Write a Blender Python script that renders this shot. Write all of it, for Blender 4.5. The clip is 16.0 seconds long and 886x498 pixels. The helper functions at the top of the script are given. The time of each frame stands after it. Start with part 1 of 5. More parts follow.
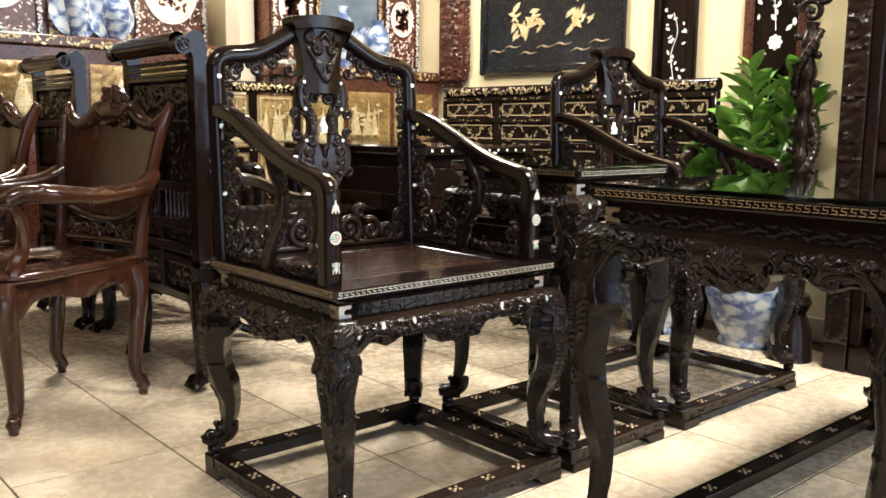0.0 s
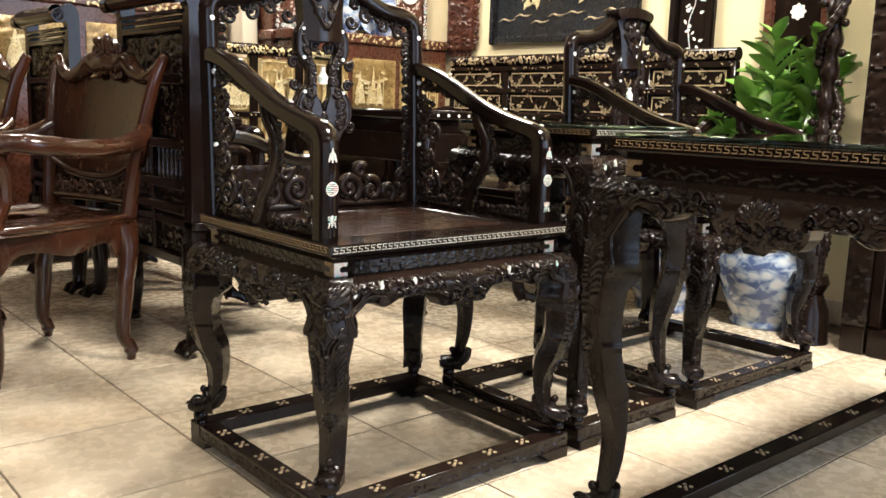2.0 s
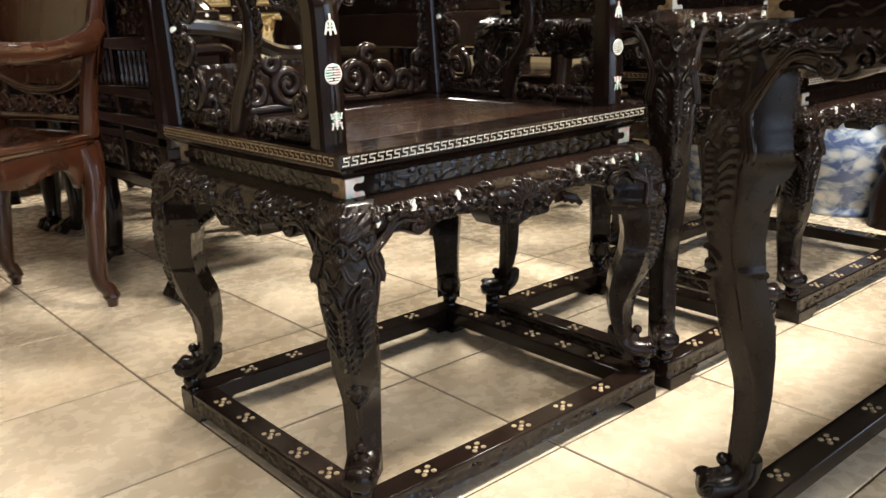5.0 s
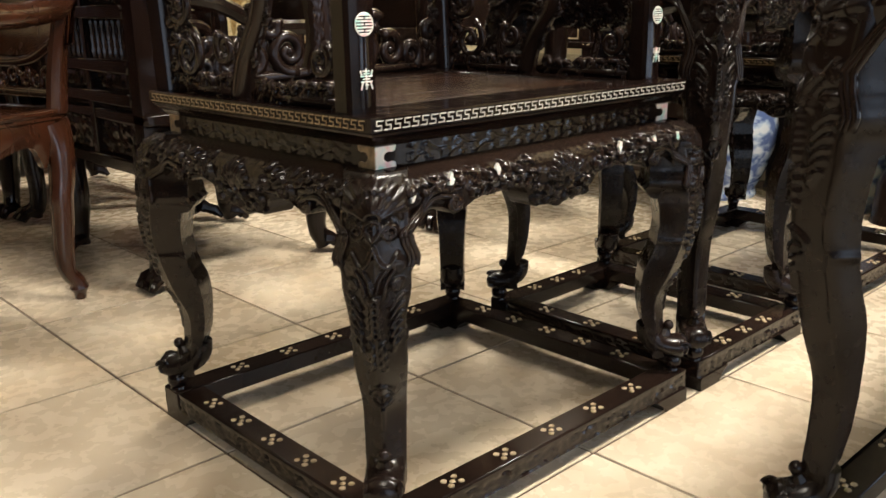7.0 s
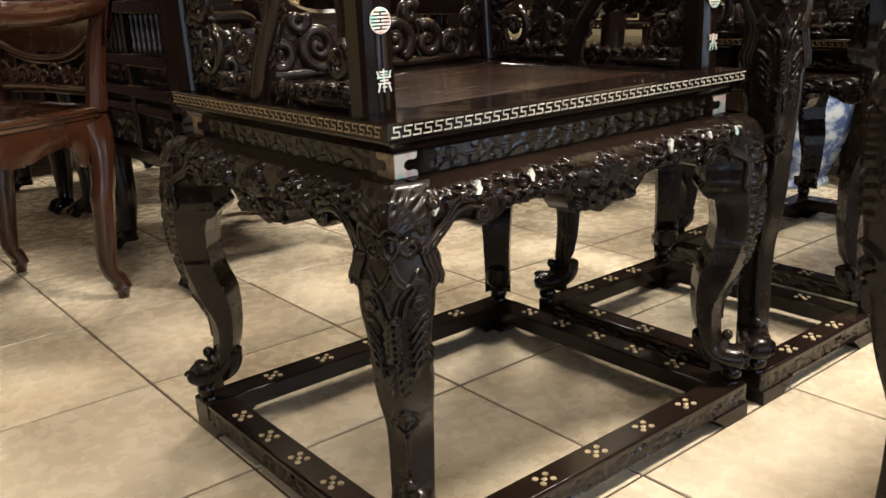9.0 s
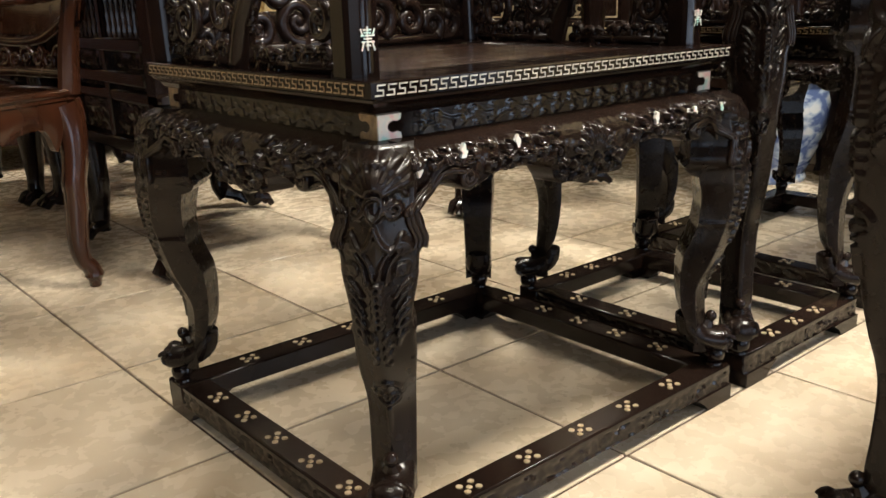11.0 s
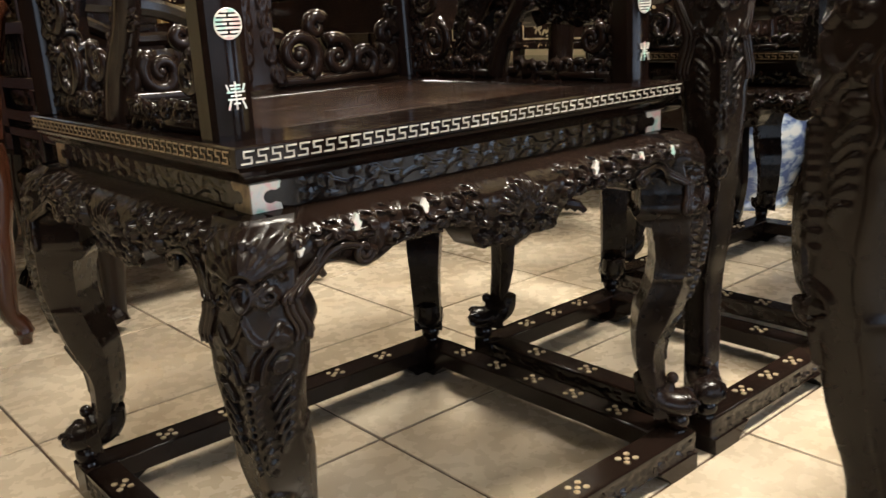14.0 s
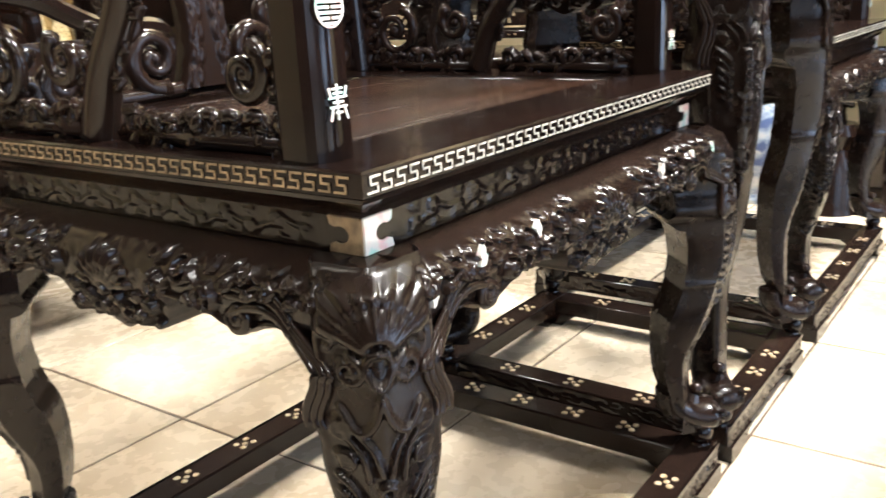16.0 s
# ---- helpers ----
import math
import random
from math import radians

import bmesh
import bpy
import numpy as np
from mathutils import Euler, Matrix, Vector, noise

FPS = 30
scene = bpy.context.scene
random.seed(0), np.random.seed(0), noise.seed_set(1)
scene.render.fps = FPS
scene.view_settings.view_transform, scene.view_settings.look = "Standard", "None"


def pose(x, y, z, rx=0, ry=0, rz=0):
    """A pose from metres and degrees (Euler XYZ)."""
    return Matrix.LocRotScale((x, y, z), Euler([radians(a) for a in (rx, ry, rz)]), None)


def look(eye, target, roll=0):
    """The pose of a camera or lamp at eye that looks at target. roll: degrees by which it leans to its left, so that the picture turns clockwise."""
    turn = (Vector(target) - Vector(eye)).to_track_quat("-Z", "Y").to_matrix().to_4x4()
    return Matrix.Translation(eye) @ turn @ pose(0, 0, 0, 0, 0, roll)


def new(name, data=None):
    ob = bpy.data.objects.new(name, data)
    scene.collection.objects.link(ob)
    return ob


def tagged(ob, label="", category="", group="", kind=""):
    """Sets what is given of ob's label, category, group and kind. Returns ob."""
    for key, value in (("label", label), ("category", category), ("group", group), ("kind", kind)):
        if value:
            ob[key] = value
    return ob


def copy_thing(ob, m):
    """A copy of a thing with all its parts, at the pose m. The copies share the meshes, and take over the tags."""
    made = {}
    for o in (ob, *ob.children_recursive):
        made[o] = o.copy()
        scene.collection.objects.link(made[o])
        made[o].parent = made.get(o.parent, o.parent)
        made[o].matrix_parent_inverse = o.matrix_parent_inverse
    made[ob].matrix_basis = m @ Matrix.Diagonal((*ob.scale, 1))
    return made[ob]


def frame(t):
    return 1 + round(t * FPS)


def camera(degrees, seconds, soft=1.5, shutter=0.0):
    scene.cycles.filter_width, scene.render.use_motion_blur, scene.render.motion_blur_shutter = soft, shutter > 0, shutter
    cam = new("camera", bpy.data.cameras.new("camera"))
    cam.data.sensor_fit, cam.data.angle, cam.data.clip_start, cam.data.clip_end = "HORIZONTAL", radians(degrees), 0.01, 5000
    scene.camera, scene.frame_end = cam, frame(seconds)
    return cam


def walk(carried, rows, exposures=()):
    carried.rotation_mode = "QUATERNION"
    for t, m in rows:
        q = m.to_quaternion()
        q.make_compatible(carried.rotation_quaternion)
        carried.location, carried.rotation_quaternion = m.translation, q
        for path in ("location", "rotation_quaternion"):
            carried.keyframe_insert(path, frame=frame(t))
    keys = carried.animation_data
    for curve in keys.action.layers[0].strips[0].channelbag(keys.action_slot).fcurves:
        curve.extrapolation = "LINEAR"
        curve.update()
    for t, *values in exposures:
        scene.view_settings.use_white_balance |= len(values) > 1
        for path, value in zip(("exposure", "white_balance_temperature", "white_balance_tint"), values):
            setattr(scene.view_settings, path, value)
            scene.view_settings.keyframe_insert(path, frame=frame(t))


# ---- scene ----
cam = camera(54.3, 16.0, shutter=0.5)
PATH = [
    (0, (-0.916, -1.347, 0.863), (0.388, 0.144, 0.583), 0.6),
    (0.5, (-0.914, -1.337, 0.853), (0.415, 0.132, 0.573), 1.7),
    (1, (-0.913, -1.331, 0.846), (0.425, 0.126, 0.558), 2.2),
    (1.5, (-0.894, -1.31, 0.827), (0.421, 0.162, 0.505), 1.7),
    (2, (-0.839, -1.257, 0.793), (0.456, 0.233, 0.475), 1.9),
    (2.5, (-0.759, -1.192, 0.777), (0.533, 0.305, 0.478), 1.1),
    (3, (-0.694, -1.142, 0.761), (0.554, 0.384, 0.425), -0.3),
    (3.5, (-0.635, -1.073, 0.771), (0.553, 0.489, 0.386), -0.9),
    (4, (-0.614, -1.039, 0.794), (0.54, 0.531, 0.344), -1.9),
    (4.5, (-0.594, -0.969, 0.764), (0.572, 0.568, 0.237), -2.6),
    (4.7, (-0.59, -0.932, 0.746), (0.609, 0.575, 0.208), -2.7),
    (6.8, (-0.593, -0.682, 0.649), (0.754, 0.697, 0.117), -0.8),
    (7, (-0.578, -0.711, 0.661), (0.741, 0.691, 0.12), -0.9),
    (7.5, (-0.504, -0.72, 0.67), (0.792, 0.698, 0.113), 0.0),
    (8, (-0.461, -0.682, 0.687), (0.767, 0.776, 0.082), -1.0),
    (8.2, (-0.467, -0.678, 0.687), (0.725, 0.805, 0.07), -2.1),
    (10.3, (-0.49, -0.662, 0.629), (0.74, 0.826, 0.103), -2.4),
    (10.5, (-0.487, -0.662, 0.626), (0.748, 0.817, 0.092), -2.2),
    (11, (-0.487, -0.658, 0.622), (0.758, 0.803, 0.061), -1.7),
    (11.5, (-0.486, -0.653, 0.613), (0.756, 0.801, 0.025), -1.5),
    (12, (-0.482, -0.646, 0.605), (0.753, 0.8, -0.012), -1.4),
    (12.5, (-0.478, -0.641, 0.601), (0.759, 0.801, -0.023), -1.5),
    (13, (-0.463, -0.639, 0.609), (0.77, 0.824, 0.028), -1.8),
    (13.5, (-0.394, -0.653, 0.626), (0.847, 0.818, 0.082), -1.6),
    (14, (-0.321, -0.614, 0.642), (0.936, 0.851, 0.117), -3.0),
    (14.5, (-0.322, -0.538, 0.641), (0.933, 0.921, 0.095), -4.1),
    (15, (-0.339, -0.436, 0.633), (1.008, 0.934, 0.078), -3.0),
    (15.5, (-0.377, -0.354, 0.646), (1.068, 0.912, 0.09), -3.3),
    (16, (-0.381, -0.32, 0.647), (1.167, 0.813, 0.082), -3.0),
]
EXPOSURES = [(0, 0.06, 6150, 10), (4.5, 0.06, 6200, 10), (7, -0.2, 6400, 10), (11, -0.27, 6400, 10), (13, -0.28, 6450, 10), (14, -0.3, 6450, 10), (14.5, -0.17, 6450, 10), (15, 0.17, 6300, 10), (15.5, 0.56, 6050, 10), (16, 0.84, 5800, 10)]
walk(cam, [(t, look(eye, target, roll)) for t, eye, target, roll in PATH], EXPOSURES)

# ---------------------------------------------------------------- light
world = bpy.data.worlds.new("world")
scene.world = world
world.use_nodes = True
world.node_tree.nodes["Background"].inputs[0].default_value = (0.8, 0.85, 1.0, 1)
world.node_tree.nodes["Background"].inputs[1].default_value = 0.15


def area_lamp(name, eye, target, sx, sy, power, colour):
    data = bpy.data.lights.new(name, "AREA")
    data.shape, data.size, data.size_y, data.energy, data.color = "RECTANGLE", sx, sy, power, colour
    ob = new(name, data)
    ob.matrix_world = look(eye, target)
    return ob


WARM, COOL = (1.0, 0.93, 0.80), (0.62, 0.78, 1.0)
LAMPS = [(0.75, 3.0), (1.95, 1.75), (-1.7, 2.2), (1.35, -0.75), (-0.7, -0.5), (-2.2, -2.4), (1.4, -2.8)]
LAMP_POWER = [95, 80, 3, 185, 42, 10, 12]
for (lx, ly), power in zip(LAMPS, LAMP_POWER):
    area_lamp("ceiling_panel_light", (lx, ly, 2.93), (lx, ly, 0), 0.55, 0.55, power, WARM)
area_lamp("shopfront_daylight", (-2.4, -4.6, 1.4), (0.2, 0.0, 0.6), 2.2, 2.2, 35, COOL)
area_lamp("side_door_daylight", (2.50, -3.5, 1.30), (0.2, -0.6, 0.9), 2.1, 2.3, 70, COOL)

# ---------------------------------------------------------------- materials


def material(name, colour, rough=0.4, metal=0.0, second=None, scale=8.0, stretch=(1, 1, 1), bump=0.0, bump_scale=60.0,
             coat=0.0, rough_var=0.1, per_piece=0.0, detail=6.0):
    m = bpy.data.materials.new(name)
    m.use_nodes = True
    nt = m.node_tree
    n, l = nt.nodes, nt.links
    b = n["Principled BSDF"]
    b.inputs["Roughness"].default_value, b.inputs["Metallic"].default_value = rough, metal
    b.inputs["Specular IOR Level"].default_value = 0.25 if max(colour) < 0.03 else 0.5
    b.inputs["Coat Weight"].default_value, b.inputs["Coat Roughness"].default_value = coat, 0.12
    tc, mp = n.new("ShaderNodeTexCoord"), n.new("ShaderNodeMapping")
    mp.inputs["Scale"].default_value = stretch
    l.new(tc.outputs["Object"], mp.inputs[0])
    if per_piece:
        info, sc, add = n.new("ShaderNodeObjectInfo"), n.new("ShaderNodeVectorMath"), n.new("ShaderNodeVectorMath")
        sc.operation, add.operation = "SCALE", "ADD"
        sc.inputs[0].default_value = (37, 53, 71)
        l.new(info.outputs["Random"], sc.inputs["Scale"])
        l.new(mp.outputs[0], add.inputs[0])
        l.new(sc.outputs[0], add.inputs[1])
        vec = add.outputs[0]
    else:
        vec = mp.outputs[0]
    t1, t2 = n.new("ShaderNodeTexNoise"), n.new("ShaderNodeTexNoise")
    t1.inputs["Scale"].default_value, t1.inputs["Detail"].default_value = scale, detail
    t2.inputs["Scale"].default_value, t2.inputs["Detail"].default_value = bump_scale, 4
    l.new(vec, t1.inputs[0]), l.new(vec, t2.inputs[0])
    ramp = n.new("ShaderNodeValToRGB")
    ramp.color_ramp.elements[0].position, ramp.color_ramp.elements[1].position = 0.32, 0.7
    ramp.color_ramp.elements[0].color = (*colour, 1)
    ramp.color_ramp.elements[1].color = (*(second or [c * 1.35 for c in colour]), 1)
    l.new(t1.outputs[0], ramp.inputs[0])
    out = ramp.outputs[0]
    if per_piece:
        hsv, mr = n.new("ShaderNodeHueSaturation"), n.new("ShaderNodeMapRange")
        mr.inputs["To Min"].default_value, mr.inputs["To Max"].default_value = 1 - per_piece, 1 + per_piece
        l.new(info.outputs["Random"], mr.inputs["Value"])
        l.new(mr.outputs[0], hsv.inputs["Value"])
        l.new(out, hsv.inputs["Color"])
        out = hsv.outputs[0]
    l.new(out, b.inputs["Base Color"])
    mr = n.new("ShaderNodeMapRange")
    mr.inputs["From Min"].default_value, mr.inputs["From Max"].default_value = 0.3, 0.7
    mr.inputs["To Min"].default_value, mr.inputs["To Max"].default_value = max(0.03, rough - rough_var), rough + rough_var
    l.new(t2.outputs[0], mr.inputs["Value"])
    l.new(mr.outputs[0], b.inputs["Roughness"])
    if bump:
        bp = n.new("ShaderNodeBump")
        bp.inputs["Strength"].default_value, bp.inputs["Distance"].default_value = bump, 0.004
        l.new(t2.outputs[0], bp.inputs["Height"])
        l.new(bp.outputs[0], b.inputs["Normal"])
    return m


EBONY = material("polished_blackwood", (0.006, 0.0035, 0.0028), 0.13, second=(0.012, 0.006, 0.0045), scale=14, stretch=(1, 1, 0.35), bump=0.015, bump_scale=60, coat=0.0, rough_var=0.05)
CARVED = material("carved_blackwood", (0.0075, 0.0045, 0.0034), 0.19, second=(0.017, 0.0092, 0.0066), scale=5, bump=0.012, bump_scale=70, coat=0.0, rough_var=0.05)
LEGWOOD = material("waxed_blackwood_leg", (0.0060, 0.0036, 0.0028), 0.25, second=(0.012, 0.0066, 0.0048), scale=5, bump=0.012, bump_scale=70, rough_var=0.05)
SEATWOOD = material("seat_board_wood", (0.010, 0.005, 0.0034), 0.24, second=(0.034, 0.015, 0.0085), scale=3.0, stretch=(0.5, 9, 3), bump=0.006, bump_scale=5, coat=0.1, rough_var=0.04, detail=2.5)
BROWN = material("lacquered_rosewood", (0.024, 0.0085, 0.0042), 0.20, second=(0.052, 0.017, 0.008), scale=9, stretch=(1, 1, 0.3), bump=0.08, bump_scale=40, coat=0.5)
REDBROWN = material("red_brown_cabinet_wood", (0.050, 0.015, 0.008), 0.3, second=(0.10, 0.032, 0.016), scale=6, bump=0.1, coat=0.2)
GOLD = material("gilded_inlay", (0.60, 0.44, 0.20), 0.3, metal=0.35, second=(0.82, 0.70, 0.44), scale=25, bump=0.5, bump_scale=120)
GILTGROUND = material("aged_gilt_ground", (0.20, 0.115, 0.035), 0.3, metal=0.3, second=(0.46, 0.32, 0.13), scale=7, bump=0.15, bump_scale=60, coat=0.2)
LACQUER = material("black_lacquer", (0.008, 0.008, 0.008), 0.25, second=(0.014, 0.013, 0.012), scale=5, bump=0.05, coat=0.4)
# Unseen walls only: dark colour added to cut bounced light and reflections.
DARKWALL = material("dark_unseen_wall", (0.035, 0.020, 0.013), 0.5, second=(0.07, 0.04, 0.025), scale=4, bump=0.1)
CREAM = material("cream_wall_paint", (0.74, 0.61, 0.36), 0.75, second=(0.78, 0.66, 0.41), scale=2.5, bump=0.15, bump_scale=120)
# The ceiling is out of view; its dim beige holds back bounced light.
CEILING = material("dim_beige_paint", (0.36, 0.34, 0.30), 0.8, second=(0.40, 0.38, 0.33), scale=2, bump=0.1)
TILE = material("beige_mottled_floor_tile", (0.49, 0.392, 0.275), 0.27, second=(0.69, 0.592, 0.45), scale=6.0, bump=0.02, bump_scale=35, per_piece=0.07, rough_var=0.10, detail=5)
GROUT = material("dark_grout", (0.05, 0.028, 0.016), 0.8, second=(0.10, 0.06, 0.035), scale=20, bump=0.3)
LEAF = material("glossy_green_leaf", (0.075, 0.18, 0.022), 0.36, second=(0.22, 0.39, 0.07), scale=9, bump=0.1, coat=0.2)
STEM = material("pale_green_stem", (0.08, 0.17, 0.03), 0.45, second=(0.12, 0.22, 0.05), scale=30, bump=0.1)
GLAZE = material("dim_cabinet_glazing", (0.07, 0.10, 0.13), 0.16, second=(0.16, 0.20, 0.24), scale=6, coat=0.4)
CURTAIN = material("pale_column_paint", (0.62, 0.52, 0.38), 0.7, second=(0.68, 0.58, 0.44), scale=3, bump=0.1)
SOIL = material("dark_potting_soil", (0.02, 0.013, 0.008), 0.95, second=(0.05, 0.03, 0.02), scale=60, bump=0.8, bump_scale=90)


def pearl_material():
    m = material("mother_of_pearl", (0.72, 0.70, 0.66), 0.16, second=(0.86, 0.84, 0.80), scale=120, bump=0.1, coat=0.5)
    n, l = m.node_tree.nodes, m.node_tree.links
    tc, t, ramp = n.new("ShaderNodeTexCoord"), n.new("ShaderNodeTexNoise"), n.new("ShaderNodeValToRGB")
    t.inputs["Scale"].default_value, t.inputs["Detail"].default_value = 70, 3
    l.new(tc.outputs["Object"], t.inputs[0])
    e = ramp.color_ramp.elements
    e[0].position, e[0].color = 0.35, (0.50, 0.78, 0.70, 1)
    e[1].position, e[1].color = 0.65, (0.90, 0.62, 0.60, 1)
    e.new(0.47).color = (0.85, 0.83, 0.78, 1)
    e.new(0.56).color = (0.88, 0.84, 0.76, 1)
    l.new(t.outputs[0], ramp.inputs[0])
    l.new(ramp.outputs[0], n["Principled BSDF"].inputs["Base Color"])
    return m


PEARL = pearl_material()
BRASSY = material("worn_pearl_gold", (0.34, 0.24, 0.12), 0.3, metal=0.3, second=(0.62, 0.50, 0.34), scale=90, bump=0.2)


PINKPEARL = material("pinkish_pearl", (0.62, 0.46, 0.40), 0.25, second=(0.84, 0.72, 0.66), scale=28, bump=0.1, coat=0.2)
# Pearl for the side faces; its weaker reflection is put into the darker colour.
SHADEPEARL = material("shaded_pearl_inlay", (0.13, 0.085, 0.045), 0.34, second=(0.34, 0.24, 0.13), scale=110, bump=0.1)
SILVERY = material("silvery_pearl_strip", (0.36, 0.34, 0.30), 0.2, second=(0.74, 0.70, 0.62), scale=95, bump=0.1, coat=0.3)


def glass_material():
    m = bpy.data.materials.new("green_edged_glass")
    m.use_nodes = True
    b = m.node_tree.nodes["Principled BSDF"]
    b.inputs["Base Color"].default_value = (0.62, 0.88, 0.78, 1)
    b.inputs["Roughness"].default_value, b.inputs["IOR"].default_value = 0.02, 1.5
    b.inputs["Transmission Weight"].default_value = 1.0
    return m


GLASS = glass_material()


def porcelain_material():
    m = material("blue_and_white_porcelain", (0.74, 0.76, 0.78), 0.15, second=(0.8, 0.8, 0.8), scale=5, coat=0.5)
    n, l = m.node_tree.nodes, m.node_tree.links
    tc, mp, t, v, mx, ramp = (n.new("ShaderNode" + k) for k in ("TexCoord", "Mapping", "TexNoise", "TexVoronoi", "Math", "ValToRGB"))
    mp.inputs["Scale"].default_value = (1, 1, 1.5)
    t.inputs["Scale"].default_value, t.inputs["Detail"].default_value, t.inputs["Distortion"].default_value = 13, 6, 2.6
    v.inputs["Scale"].default_value = 15
    mx.operation = "MULTIPLY"
    l.new(tc.outputs["Object"], mp.inputs[0])
    l.new(mp.outputs[0], t.inputs[0]), l.new(mp.outputs[0], v.inputs["Vector"])
    l.new(t.outputs[0], mx.inputs[0]), l.new(v.outputs["Distance"], mx.inputs[1])
    e = ramp.color_ramp.elements
    e[0].position, e[0].color = 0.14, (0.60, 0.62, 0.63, 1)
    e[1].position, e[1].color = 0.34, (0.09, 0.13, 0.27, 1)
    e.new(0.22).color = (0.38, 0.45, 0.56, 1)
    l.new(mx.outputs[0], ramp.inputs[0])
    l.new(ramp.outputs[0], n["Principled BSDF"].inputs["Base Color"])
    return m


PORCELAIN = porcelain_material()


def glow_material():
    m = bpy.data.materials.new("lamp_diffuser")
    m.use_nodes = True
    b = m.node_tree.nodes["Principled BSDF"]
    b.inputs["Emission Color"].default_value = (1.0, 0.85, 0.62, 1)
    b.inputs["Emission Strength"].default_value = 6.0
    return m


GLOW = glow_material()
DAYSKY = bpy.data.materials.new("daylight_backdrop")
DAYSKY.use_nodes = True
DAYSKY.node_tree.nodes["Principled BSDF"].inputs["Emission Color"].default_value = (0.75, 0.85, 1.0, 1)
DAYSKY.node_tree.nodes["Principled BSDF"].inputs["Emission Strength"].default_value = 1.2

# ---------------------------------------------------------------- mesh tools


class Buf:
    """Collects the vertices and faces of one mesh."""

    def __init__(self):
        self.v, self.f = [], []

    def add(self, verts, faces):
        o = len(self.v)
        self.v.extend(tuple(map(float, p)) for p in verts)
        self.f.extend(tuple(int(i) + o for i in f) for f in faces)
        return self

    def box(self, x0, x1, y0, y1, z0, z1, b=0.002):
        xs, ys, zs = (x0, x1), (y0, y1), (z0, z1)
        b = min(b, (x1 - x0) * 0.4, (y1 - y0) * 0.4, (z1 - z0) * 0.4)
        vs, idx = [], {}
        for i in (0, 1):
            for j in (0, 1):
                for k in (0, 1):
                    c = (xs[i], ys[j], zs[k])
                    s = (1 - 2 * i, 1 - 2 * j, 1 - 2 * k)
                    for a in range(3):
                        idx[i, j, k, a] = len(vs)
                        vs.append([c[q] + (0 if q == a else s[q] * b) for q in range(3)])
        fs = []

        def face(keys, want):
            ids = [idx[k] for k in keys]
            p = [Vector(vs[q]) for q in ids]
            if (p[1] - p[0]).cross(p[2] - p[0]).dot(Vector(want)) < 0:
                ids.reverse()
            fs.append(ids)
        for a in range(3):
            u, w = (a + 1) % 3, (a + 2) % 3
            for e in (0, 1):
                keys = []
                for p, q in ((0, 0), (1, 0), (1, 1), (0, 1)):
                    c = [0, 0, 0]
                    c[a], c[u], c[w] = e, p, q
                    keys.append((*c, a))
                n = [0, 0, 0]
                n[a] = 2 * e - 1
                face(keys, n)
            for p in (0, 1):
                for q in (0, 1):
                    c0, c1 = [0, 0, 0], [0, 0, 0]
                    c0[a], c1[a] = 0, 1
                    for c in (c0, c1):
                        c[u], c[w] = p, q
                    n = [0, 0, 0]
                    n[u], n[w] = 2 * p - 1, 2 * q - 1
                    face([(*c0, u), (*c1, u), (*c1, w), (*c0, w)], n)
        for i in (0, 1):
            for j in (0, 1):
                for k in (0, 1):
                    face([(i, j, k, a) for a in range(3)], (2 * i - 1, 2 * j - 1, 2 * k - 1))
        return self.add(vs, fs)

    def grid(self, P, wrap_u=False, wrap_v=False, flip=False):
        n, m = P.shape[:2]
        fs = []
        for i in range(n if wrap_u else n - 1):
            for j in range(m if wrap_v else m - 1):
                q = (i * m + j, ((i + 1) % n) * m + j, ((i + 1) % n) * m + (j + 1) % m, i * m + (j + 1) % m)
                fs.append(q[::-1] if flip else q)
        return self.add(P.reshape(-1, 3), fs)

    def tube(self, pts, rad, sides=7, squash=1.0, axis=None):
        """A round bar along pts; rad one number or one for each point; squash flattens it along axis."""
        pts = np.asarray(pts, float)
        n = len(pts)
        rad = np.broadcast_to(np.asarray(rad, float), (n,))
        tan = np.gradient(pts, axis=0)
        tan /= np.linalg.norm(tan, axis=1)[:, None] + 1e-12
        ref = np.array(axis if axis is not None else (0.31, 0.52, 0.79), float)
        a = np.cross(tan, ref)
        a /= np.linalg.norm(a, axis=1)[:, None] + 1e-12
        b = np.cross(a, tan)
        ang = np.arange(sides) * 2 * np.pi / sides
        P = (pts[:, None] + rad[:, None, None] * (np.cos(ang)[None, :, None] * a[:, None] + squash * np.sin(ang)[None, :, None] * b[:, None]))
        o = len(self.v)
        self.grid(P, wrap_v=True)
        self.f.append(tuple(o + k for k in range(sides)))
        self.f.append(tuple(o + (n - 1) * sides + k for k in reversed(range(sides))))
        return self

    def ball(self, c, r, seg=10, squash=(1, 1, 1)):
        u, v = np.linspace(0.001, np.pi - 0.001, seg), np.arange(seg + 2) * 2 * np.pi / (seg + 2)
        P = np.stack([np.outer(np.sin(u), np.cos(v)) * squash[0], np.outer(np.sin(u), np.sin(v)) * squash[1], np.outer(np.cos(u), np.ones_like(v)) * squash[2]], -1) * r + np.array(c)
        return self.grid(P, wrap_v=True)

    def lathe(self, prof, c=(0, 0, 0), seg=32):
        prof = np.asarray(prof, float)
        v = np.arange(seg) * 2 * np.pi / seg
        P = np.stack([np.outer(prof[:, 0], np.cos(v)), np.outer(prof[:, 0], np.sin(v)), np.outer(prof[:, 1], np.ones(seg))], -1) + np.array(c)
        return self.grid(P, wrap_v=True, flip=True)

